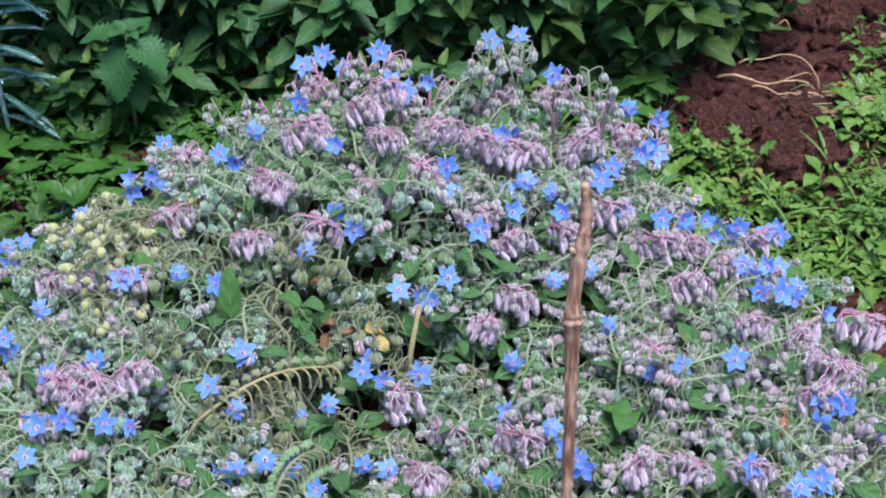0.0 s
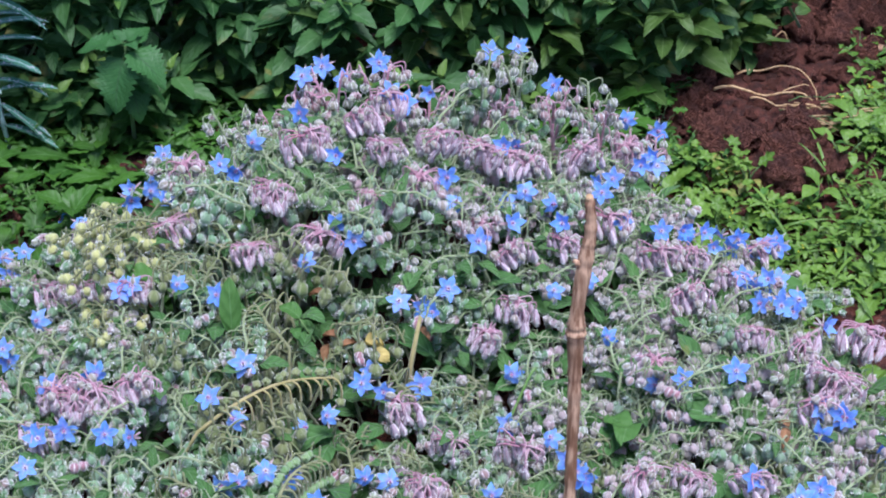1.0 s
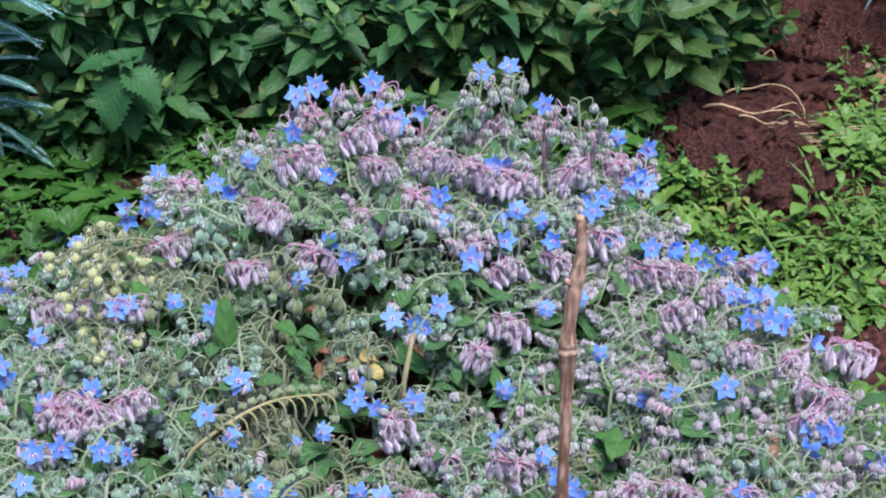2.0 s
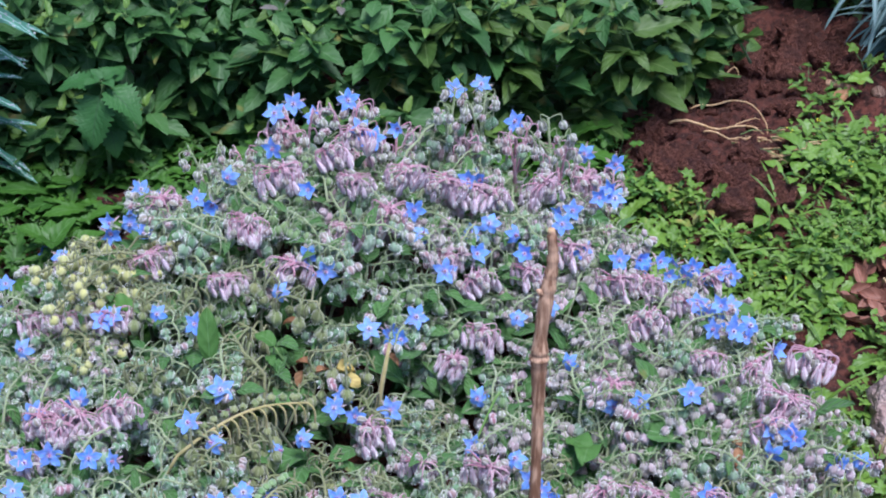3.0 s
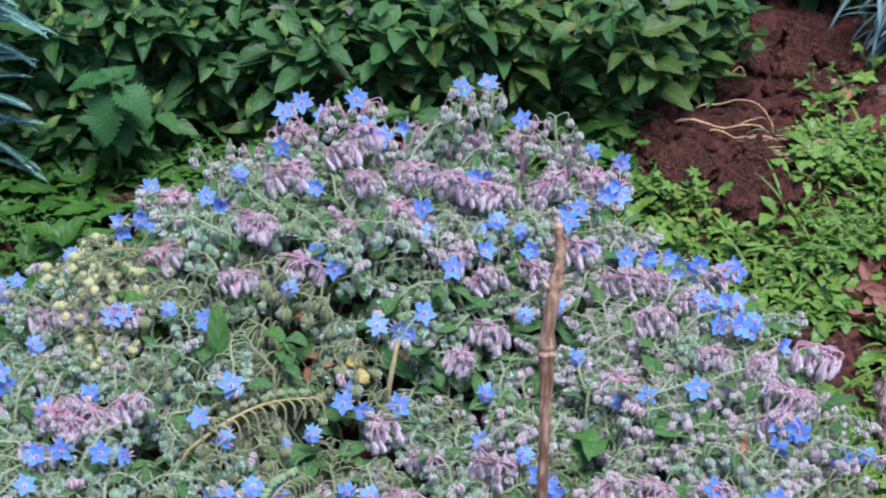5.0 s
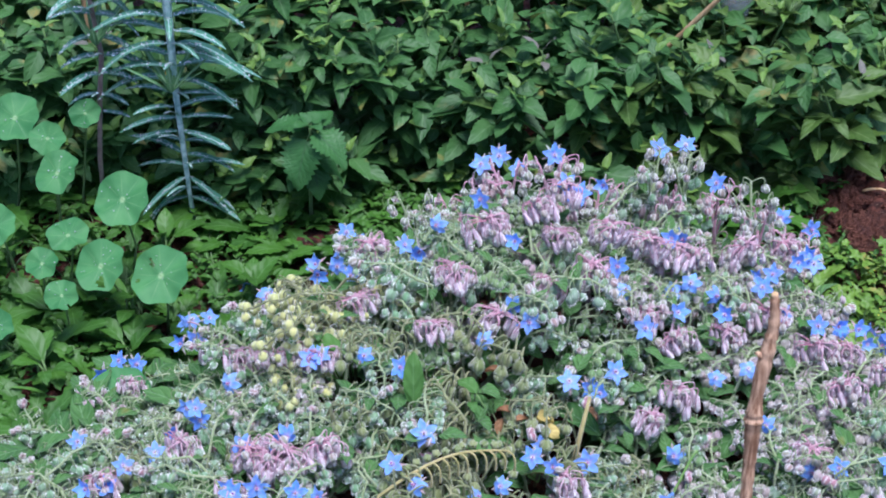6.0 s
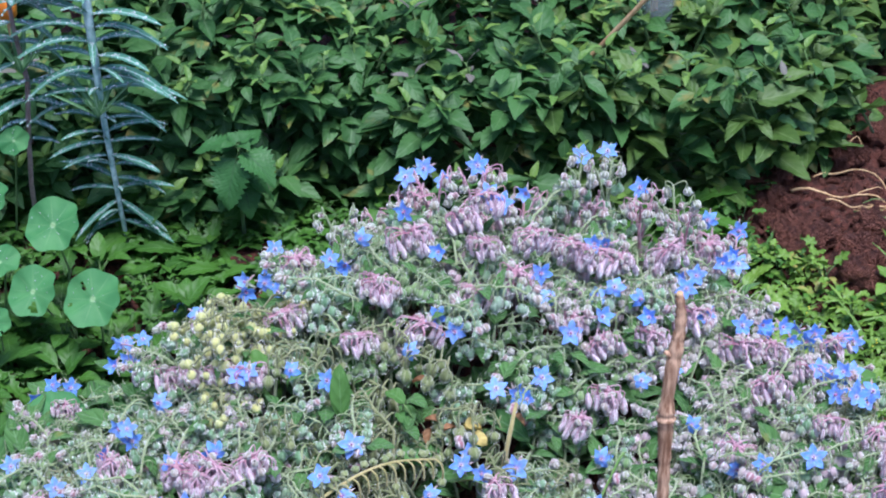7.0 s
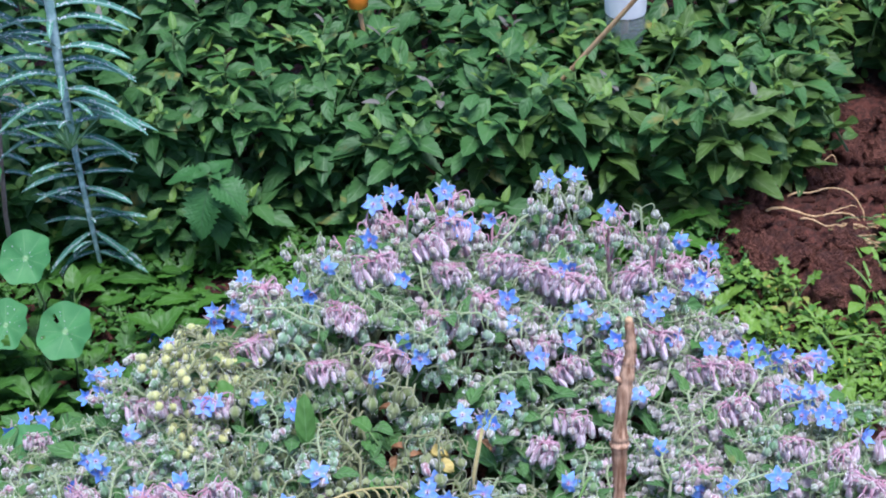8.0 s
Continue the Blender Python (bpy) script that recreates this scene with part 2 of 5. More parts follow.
CLOD = clod_material()
ROOT = grain_material("dry_root_fibre", (0.42, 0.26, 0.12), (0.62, 0.44, 0.24), (0.22, 0.11, 0.05))
STICK = grain_material("weathered_stick_bark", (0.24, 0.125, 0.070), (0.64, 0.42, 0.27), (0.15, 0.075, 0.042))
CANE = grain_material("bamboo_cane", (0.40, 0.25, 0.12), (0.52, 0.36, 0.20), (0.28, 0.16, 0.07))
CUT = grain_material("cut_wood", (0.50, 0.32, 0.16), (0.60, 0.42, 0.24), (0.36, 0.2, 0.1), (1, 1, 1))
ROCK = grain_material("weathered_rock", (0.34, 0.23, 0.20), (0.52, 0.39, 0.35), (0.22, 0.15, 0.13), (1, 1, 1.6), 2.6, 0.9, 0.05)
STONE = grain_material("brown_stone", (0.28, 0.165, 0.115), (0.42, 0.275, 0.20), (0.15, 0.09, 0.07), (1, 1, 1), 3, 0.9, 0.12)
ORANGE = grain_material("orange_plastic", (0.75, 0.22, 0.02), (0.80, 0.27, 0.03), (0.55, 0.14, 0.02), (1, 1, 1), 40, 0.45)
LABEL = grain_material("white_paper", (0.82, 0.83, 0.84), (0.86, 0.87, 0.88), (0.74, 0.75, 0.76), (1, 1, 1), 50, 0.6)


def plastic_material():
    n = Nodes("cloudy_clear_plastic")
    n.bsdf.inputs["Transmission Weight"].default_value = 0.75
    n.bsdf.inputs["IOR"].default_value = 1.2
    n.bump(n.noise(30, 3), 0.3, 0.002)
    return n.done((0.80, 0.86, 0.86), 0.22, 0, 0, 0.4)


def drop_material():
    n = Nodes("dew_drop")
    n.bsdf.inputs["Transmission Weight"].default_value = 0.6
    n.bsdf.inputs["IOR"].default_value = 1.33
    return n.done((0.95, 0.97, 1.0), 0.05, 0, 0, 0.6)


PLASTIC, DEW = plastic_material(), drop_material()


# ---- mesh building ----
class Build:
    """Gathers points and faces with their materials and texture coordinates."""

    def __init__(self):
        self.v, self.f, self.m, self.t = [], [], [], []

    def grid(self, points, coords, mat=0, closed=False):
        """points: rows of columns of places."""
        points = np.asarray(points, float)
        rows, cols = points.shape[:2]
        first = len(self.v)
        self.v.extend(map(tuple, points.reshape(-1, 3)))
        for i in range(rows - 1):
            for j in range(cols if closed else cols - 1):
                k = (j + 1) % cols
                self.f.append((first + i * cols + j, first + i * cols + k, first + (i + 1) * cols + k, first + (i + 1) * cols + j))
                self.m.append(mat)
                u = coords(j / cols if closed else j / (cols - 1)), coords((j + 1) / cols if closed else k / (cols - 1))
                self.t.extend(((u[0], i / (rows - 1)), (u[1], i / (rows - 1)), (u[1], (i + 1) / (rows - 1)), (u[0], (i + 1) / (rows - 1))))

    def tube(self, path, radii, sides=5, mat=0, cap=True):
        path = np.asarray(path, float)
        ways = np.gradient(path, axis=0)
        rings = []
        for p, w, r in zip(path, ways, radii):
            w = w / (np.linalg.norm(w) + 1e-9)
            a = np.cross(w, (0.31, 0.95, 0.05) if abs(w[1]) < 0.9 else (1, 0, 0))
            a /= np.linalg.norm(a)
            b = np.cross(w, a)
            ring = [p + r * (math.cos(q) * a + math.sin(q) * b) for q in np.arange(sides) * 2 * math.pi / sides]
            rings.append(ring)
        first = len(self.v)
        self.grid(rings, lambda u: u, mat, True)
        if cap:
            end = len(self.v) - sides
            for ring in (tuple(range(first + sides - 1, first - 1, -1)), tuple(range(end, end + sides))):
                self.f.append(ring)
                self.m.append(mat)
                self.t.extend([(0.5, 0.5)] * sides)

    def pod(self, m, length, radius, mat=0, shape=((0, 0.2), (0.1, 0.42), (0.33, 0.84), (0.58, 1.0), (0.82, 0.62), (1, 0.05)), lobes=0.13, sides=10, hairs=0, hair=3):
        """A ribbed calyx that hangs down from the origin of m."""
        rings = []
        for s, r in shape:
            ring = []
            for j in range(sides):
                q = j * 2 * math.pi / sides
                k = r * radius * (1 + lobes * math.cos(5 * q))
                ring.append(m @ Vector((k * math.cos(q), k * math.sin(q), -s * length)))
            rings.append(ring)
        self.grid(rings, lambda u: u, mat, True)
        for i in range(hairs):
            q, s = i * 2.4, 0.1 + 0.8 * ((i * 0.618) % 1)
            out = Vector((math.cos(q), math.sin(q), -0.35 + 0.5 * ((i * 0.37) % 1)))
            at = Vector((0, 0, -s * length)) + out * radius * 0.8 * math.sin(math.pi * (0.15 + 0.75 * s))
            across = out.cross(Vector((0, 0, 1))).normalized() * 0.00015
            first = len(self.v)
            self.v.extend(tuple(m @ p) for p in (at - across, at + across, at + out * 0.0034))
            self.f.append((first, first + 1, first + 2))
            self.m.append(hair)
            self.t.extend(((0, 0), (1, 0), (0.5, 1)))

    def leaf(self, m, length, width, mat=0, rows=7, fold=0.25, droop=0.3, teeth=0.0, belly=0.38, tip=1.0, wave=0.0, lobed=0.0, curl=0.0):
        """A blade from the origin of m along +y, its face up."""
        columns = (-1, -0.55, 0, 0.55, 1)
        points = []
        for i in range(rows + 1):
            s = i / rows
            w = max(math.sin(math.pi * s ** (math.log(0.5) / math.log(belly))) ** (0.8 * tip), 0.03) if 0 < s < 1 else 0.03
            if teeth and 0 < i < rows:
                w *= 1 + (teeth if i % 2 else -teeth)
            if lobed and 0 < i < rows:
                w *= 1 - lobed * (i % 2) * (1 - 0.5 * s)
            row = []
            for c in columns:
                x = c * w * width / 2
                z = fold * abs(c) * w * width / 2 - droop * length * s * s + wave * width * math.sin(s * 9 + c * 2) * abs(c) + curl * abs(c) ** 2 * width
                row.append(m @ Vector((x, length * s * (1 - 0.35 * droop * s), z)))
            points.append(row)
        self.grid(points, lambda u: u, mat)

    def disc(self, m, radius, mat=0, lobes=5, depth=0.1, cup=0.12, sides=30, holes=()):
        """A round lobed blade about the origin of m, its face up."""
        rings = []
        for s in ((0.02, 0.2, 0.38, 0.55, 0.7, 0.85, 1.0) if sides > 30 else (0.02, 0.3, 0.6, 0.85, 1.0)):
            ring = []
            for j in range(sides):
                q = j * math.tau / sides
                r = radius * s * (1 - depth * s * s * (0.5 + 0.5 * math.cos(lobes * q)) - 0.05 * s * math.sin(2 * q + 90 * radius))
                ring.append(m @ Vector((r * math.cos(q), r * math.sin(q), radius * (cup * s * s + 0.13 * s * math.sin(3 * q + 1 + 40 * radius) + 0.05 * s * s * math.cos(lobes * q)))))
            rings.append(ring)
        first = len(self.f)
        self.grid(rings, lambda u: u, mat, True)
        for k in sorted((i * sides + j for i, j in holes), reverse=True):
            del self.f[first + k], self.m[first + k]
            del self.t[4 * (first + k) : 4 * (first + k) + 4]

    def mesh(self, name, materials):
        data = bpy.data.meshes.new(name)
        data.from_pydata(self.v, [], self.f)
        for mat in materials:
            data.materials.append(mat)
        data.polygons.foreach_set("material_index", self.m)
        data.polygons.foreach_set("use_smooth", [True] * len(self.f))
        data.uv_layers.new(name="UVMap").data.foreach_set("uv", np.asarray(self.t, np.float32).ravel())
        data.update()
        return data


def thing(name, place, label, category, group="", kind=""):
    ob = new(name)
    ob.empty_display_size = 0.02
    ob.location = place
    return tagged(ob, label, category, group, kind)


def part(name, mesh, parent, m=Matrix(), label=""):
    """One mesh object under a thing; m is its pose in the world."""
    ob = new(name, mesh)
    ob.parent = parent
    base = Matrix.Translation(parent.location) if parent.parent is None else Matrix()
    ob.matrix_basis = base.inverted() @ m if parent.parent is None else m
    return tagged(ob, label)


def solid(name, mesh, m, label, category, group="", kind=""):
    ob = new(name, mesh)
    ob.matrix_basis = m
    return tagged(ob, label, category, group, kind)


def smooth(a, b, x):
    s = min(max((x - a) / (b - a), 0), 1)
    return s * s * (3 - 2 * s)


def lift(x, y):
    """Height of the soil."""
    z = 0.005 + 0.055 * smooth(1.55, 1.95, y)
    if abs(x) < 1.5 and 0.8 < y < 3.2:
        z += 0.012 * noise.noise((x * 9, y * 9, 0)) + 0.012 * noise.noise((x * 31, y * 31, 3)) + 0.008 * abs(noise.noise((x * 60, y * 60, 5))) + 0.003 * noise.noise((x * 170, y * 170, 8))
    return z


def toward(direction, spin=0.0):
    """A turn that brings local +z to the given direction."""
    return Vector(direction).to_track_quat("Z", "Y").to_matrix().to_4x4() @ Matrix.Rotation(spin, 4, "Z")


def spot(x, y, z, turn=Matrix(), size=1.0):
    return Matrix.Translation((x, y, z)) @ turn @ Matrix.Scale(size, 4)


# ---- ground ----
def build_ground():
    far = [-400, -120, -40, -12, -5, -2.4]
    xs = np.array(far + list(np.arange(-1.3, 0.2, 0.014)) + list(np.arange(0.2, 0.76, 0.0036)) + list(np.linspace(0.765, 1.3, 36)) + [-f for f in reversed(far)])
    ys = np.array([-400, -100, -20, -4, -0.5, 0.5] + list(np.arange(0.95, 1.74, 0.014)) + list(np.arange(1.74, 2.3, 0.0036)) + list(np.linspace(2.31, 3.2, 60)) + [4, 6, 12, 40, 120, 400])
    b = Build()
    b.grid([[(x, y, lift(x, y)) for x in xs] for y in ys], lambda u: u)
    tagged(new("ground", b.mesh("ground", [SOIL])), "dark reddish-brown crumbly garden soil, partly overgrown", "ground", kind="structure")


build_ground()

# ---- borage: the mound of flowering plants ----
HUMPS = [(-0.5, 1.4, -0.033), (-0.3, 1.3, 0.066), (0, 1.3, -0.052), (0.3, 1.35, 0.09), (-0.45, 1.65, -0.083), (-0.2, 1.58, 0.144),
         (0.05, 1.5, -0.007), (0.25, 1.55, -0.035), (-0.08, 1.76, 0.01), (0.1, 1.72, 0.159), (0.25, 1.85, -0.1)]


def mound(x, y):
    """Height to which the borage grows."""
    return 0.13 + sum(h * math.exp(-((x - a) ** 2 + (y - b) ** 2) / 0.0512) for a, b, h in HUMPS)


# Where the patch ends, seen in plan.
EDGE = [(-0.62, 1.0), (-0.63, 1.52), (-0.53, 1.60), (-0.46, 1.67), (-0.36, 1.63), (-0.28, 1.645), (-0.19, 1.70), (-0.02, 1.75), (0.10, 1.77),
        (0.17, 1.79), (0.21, 1.84), (0.255, 1.84), (0.225, 1.70), (0.24, 1.62), (0.35, 1.60), (0.38, 1.50), (0.42, 1.41), (0.40, 1.28), (0.37, 1.22), (0.42, 1.1), (0.40, 1.0)]
HOLLOWS = [(-0.155, 1.27, 0.03), (0.01, 1.45, 0.03), (0.0, 1.50, 0.026), (-0.036, 1.52, 0.022), (0.02, 1.478, 0.025), (0.06, 1.48, 0.02), (0.10, 1.52, 0.018), (-0.046, 1.468, 0.022), (-0.14, 1.40, 0.025), (-0.20, 1.38, 0.04), (-0.07, 1.43, 0.03), (-0.27, 1.33, 0.025), (-0.28, 1.27, 0.03), (-0.24, 1.32, 0.022), (0.218, 1.60, 0.015), (0.009, 1.426, 0.02)]


def inside(x, y, loop):
    hit = False
    for (x0, y0), (x1, y1) in zip(loop, loop[1:] + loop[:1]):
        if (y0 > y) != (y1 > y) and x < x0 + (y - y0) / (y1 - y0) * (x1 - x0):
            hit = not hit
    return hit


def hooked(b, start, out, drop, r, mat, bend=1.0, rise=0.35):
    """A hooked stalk from start that goes out, rises a little and bends down. Returns its end and its last direction."""
    start, out = Vector(start), Vector(out)
    up = Vector((0, 0, 1))
    pts = []
    for s in (0, 0.2, 0.4, 0.6, 0.8, 1.0):
        pts.append(start + out * (math.sin(s * 1.9) / 0.95) + up * (rise * drop * math.sin(s * 2.6) - bend * drop * s ** 2.6))
    b.tube(pts, [r, r, r * 0.9, r * 0.85, r * 0.9, r * 1.1], 4, mat, False)
    return pts[-1], pts[-1] - pts[-2]


def hang(place, way, rng, lean=0.35):
    """Pose of a calyx that hangs at the end of a stalk."""
    w = Vector(way).normalized() * 0.8 + Vector((rng.uniform(-lean, lean), rng.uniform(-lean, lean), -0.7))
    return Matrix.Translation(place) @ toward(-w, rng.uniform(0, 6.28))


LONG = ((0, 0.3), (0.12, 0.52), (0.4, 0.85), (0.66, 1.0), (0.88, 0.62), (1, 0.08))
TEAR = ((0, 0.25), (0.10, 0.55), (0.28, 0.92), (0.48, 1.0), (0.70, 0.66), (0.88, 0.28), (1, 0.04))
ROUND = ((0, 0.3), (0.12, 0.75), (0.4, 1.0), (0.7, 0.85), (0.92, 0.42), (1, 0.08))


def pod_cyme(seed, yellow=False, mauve=False):
    """A low arching branch with two ranks of hanging ripe calyces."""
    rng, b = random.Random(seed), Build()
    length = rng.uniform(0.05, 0.075)
    axis = [Vector((length * s, rng.uniform(-0.004, 0.004), 0.018 * math.sin(s * 2.4) - 0.012 * s)) for s in np.linspace(0, 1, 6)]
    b.tube([(-0.03, 0.01, -0.11), (-0.018, 0.005, -0.05), *axis], [0.0018, 0.0017, 0.0015, 0.0014, 0.0013, 0.0012, 0.0011, 0.0009], 5, 0)
    count = rng.randint(19, 23)
    for i in range(count):
        s = (i + 0.5) / count
        k = int(s * 5)
        p = axis[k].lerp(axis[k + 1], s * 5 - k)
        side = 1 if i % 2 else -1
        out = Vector((rng.uniform(-0.008, 0.010), side * rng.uniform(0.004, 0.016), rng.uniform(-0.004, 0.004)))
        end, way = hooked(b, p, out, rng.uniform(0.006, 0.011), 0.0006, 0, 1.0, rng.uniform(0.3, 0.8))
        size = rng.uniform(0.7, 1.15) * (1.0 - 0.4 * s * s)
        b.pod(hang(end, way, rng), 0.0172 * size, 0.0050 * size, 1, TEAR, 0.16, hairs=30)
    for i in range(4):
        p = axis[i] + Vector((0, 0, rng.uniform(-0.014, -0.004)))
        size = rng.uniform(0.018, 0.032)
        b.leaf(Matrix.Translation(p) @ Matrix.Rotation(i * 1.9 + rng.uniform(-0.6, 0.6), 4, "Z") @ Matrix.Rotation(rng.uniform(-0.2, 0.9), 4, "X"), size, size * rng.uniform(0.3, 0.42), 4, 6, 0.4, rng.uniform(0.2, 0.6), belly=0.45, wave=0.08)
    for i in range(3):
        p = axis[-1] + Vector((rng.uniform(0, 0.008), rng.uniform(-0.006, 0.006), rng.uniform(-0.002, 0.006)))
        b.pod(hang(p, (1, 0, -0.5), rng, 0.8), 0.009, 0.0042, 2, ROUND, hairs=18)
    return b.mesh("pod_cyme", [STALK_OLIVE, POD_YELLOW, POD_YELLOW, HAIR, BORAGE_LEAF] if yellow else [STALK, POD_MAUVE if mauve else POD_GREEN if seed % 4 == 0 else POD, BUD, HAIR, BORAGE_LEAF])


def calyx_meshes():
    """Long striped pink calyces, then round hairy buds."""
    made = []
    for i in range(5):
        b = Build()
        if i < 3:
            b.pod(Matrix(), 0.0195 + 0.0017 * i, 0.0033 - 0.0002 * i, 0, LONG, 0.46, hairs=22, hair=1)
        else:
            b.pod(Matrix(), 0.0112, 0.0044, 0, ROUND, 0.18, hairs=22, hair=1)
        made.append(b.mesh("calyx", [POD_PINK if i < 3 else BUD, HAIR]))
    return made


def hook_cyme(seed):
    """A spent branch with long curled olive stalks and a few slender pods."""
    rng, b = random.Random(seed), Build()
    axis = [Vector((0.05 * s, rng.uniform(-0.006, 0.006), 0.014 * math.sin(s * 2.6))) for s in np.linspace(0, 1, 6)]
    b.tube([(-0.03, 0.01, -0.10), (-0.018, 0.005, -0.04), *axis], [0.0018, 0.0017, 0.0016, 0.0015, 0.0014, 0.0012, 0.0011, 0.0009], 5, 0)
    for i in range(13):
        s = (i + 0.5) / 13
        k = int(s * 5)
        p = axis[k].lerp(axis[k + 1], s * 5 - k)
        end, way = hooked(b, p, (rng.uniform(-0.008, 0.010), (1 if i % 2 else -1) * rng.uniform(0.008, 0.016), 0), rng.uniform(0.013, 0.024), 0.0010, 0, 1.0, rng.uniform(0.2, 0.6))
        if rng.random() < 0.88:
            size = rng.uniform(0.75, 1.1)
            b.pod(hang(end, way, rng), 0.0175 * size, 0.0058 * size, 1, TEAR, 0.14, hairs=10)
    return b.mesh("hook_cyme", [STALK_OLIVE, POD_OLIVE, POD_OLIVE, HAIR])


def mop_cyme(seed):
    """A drooping head: its stalks, and the kind and pose of each calyx that hangs on it."""
    rng, b, hung = random.Random(seed), Build(), []
    b.tube([(0.012, 0.03, -0.11), (0.004, 0.014, -0.045), (0, 0, -0.004), (0.004, -0.006, 0.004)], [0.0024, 0.0021, 0.0018, 0.0014], 5, 0)
    for i in range(22):
        q = i * 2.4 + rng.uniform(-0.3, 0.3)
        reach = 0.003 + 0.018 * rng.random() ** 0.8
        out = Vector((math.cos(q) * reach * 1.2, math.sin(q) * reach * 0.85, 0))
        end, way = hooked(b, (rng.uniform(-0.006, 0.006), rng.uniform(-0.003, 0.003), rng.uniform(0.0, 0.006)), out, rng.uniform(0.006, 0.012), 0.0008, 0, 1.0, rng.uniform(0.2, 0.5))
        kind = rng.randrange(3) if rng.random() < 0.82 else rng.randrange(3, 5)
        m = hang(end, way, rng, 0.42) @ Matrix.Scale(rng.uniform(0.8, 1.12), 4)
        if i % 2:
            hung.append((kind, m))
        elif kind < 3:
            b.pod(m, 0.0200, 0.0032, 1, LONG, 0.46, hairs=20)
        else:
            b.pod(m, 0.0112, 0.0044, 2, ROUND, 0.18, hairs=18)
    for i in range(3):
        at = (rng.uniform(-0.012, 0.012), rng.uniform(-0.01, 0.01), rng.uniform(0.002, 0.010))
        hung.append((rng.randrange(3, 5), hang(at, (rng.uniform(-1, 1), rng.uniform(-1, 1), 0.2), rng, 0.9) @ Matrix.Scale(0.85, 4)))
    return b.mesh("mop_cyme", [STALK_PINK, POD_PINK, BUD, HAIR]), hung


def spire_cyme(seed):
    """An upright leader that forks into arching branches, with round buds hooked out along them."""
    rng, b = random.Random(seed), Build()
    b.tube([(0.004, 0.01, -0.19), (0.002, 0.004, -0.10), (0, 0, -0.055), (0, 0, -0.03)], [0.0034, 0.0028, 0.0022, 0.0016], 6, 0)
    first = rng.uniform(0, 6.28)
    for arm in range(3):
        q = first + arm * 2.1 + rng.uniform(-0.4, 0.4)
        way = Vector((math.cos(q), math.sin(q), 0))
        reach, high = rng.uniform(0.010, 0.026), rng.uniform(-0.016, 0.004)
        base = -0.075 + 0.018 * arm
        axis = [Vector((0, 0, base)) + way * reach * (s ** 0.8) + Vector((0, 0, (high - base) * math.sin(s * 1.75))) for s in np.linspace(0, 1, 7)]
        b.tube(axis, [0.0017, 0.0016, 0.0015, 0.0014, 0.0013, 0.0012, 0.0010], 5, 0)
        for i in range(6):
            s = 0.10 + 0.90 * i / 5
            k = min(5, int(s * 6))
            p = axis[k].lerp(axis[k + 1], s * 6 - k)
            side = q + (1.3 if i % 2 else -1.3) + rng.uniform(-0.5, 0.5)
            far = rng.uniform(0.008, 0.015)
            end, fall = hooked(b, p, (math.cos(side) * far, math.sin(side) * far, 0.002), rng.uniform(0.006, 0.010), 0.0008, 0, 1.0, rng.uniform(0.4, 0.9))
            size = rng.uniform(0.85, 1.15)
            if s > 0.45:
                b.pod(hang(end, fall, rng, 0.5), 0.0108 * size, 0.0044 * size, 2, ROUND, 0.2, hairs=20)
            else:
                b.pod(hang(end, fall, rng), 0.0150 * size, 0.0052 * size, 1, hairs=16)
    return b.mesh("spire_cyme", [STALK_PINK if seed % 3 else STALK, POD, BUD, HAIR])


def ladder_cyme(seed=50, length=0.115, full=0.4, stalk=STALK_YELLOW, pod=POD_OLIVE):
    """A long branch with hooks in two neat ranks, some with a calyx left."""
    rng, b = random.Random(seed), Build()
    axis = [Vector((length * s, 0.006 * math.sin(3 * s), 0.010 * math.sin(3.1 * s) + 0.004 * s)) for s in np.linspace(0, 1, 9)]
    b.tube([(-0.05, 0, -0.06), (-0.02, 0, -0.012), *axis], [0.0019] * 5 + [0.0016] * 3 + [0.0012] * 3, 6, 0)
    for i in range(24):
        s = (i + 0.5) / 24
        k = int(s * 8)
        p = axis[k].lerp(axis[k + 1], s * 8 - k)
        if i % 2:
            end, way = hooked(b, p, (0.004, -0.011, 0.0), 0.019, 0.0012, 0, 1.0, 0.15)
            if rng.random() < full:
                b.pod(hang(end, way, rng, 0.3), 0.012, 0.0048, 1, TEAR)
        else:
            b.pod(hang(p + Vector((0, 0.003, 0.004)), (0.3, 0.8, 0.5), rng, 0.5), 0.011, 0.0046, 1, TEAR)
    return b.mesh("ladder_cyme", [stalk, pod])


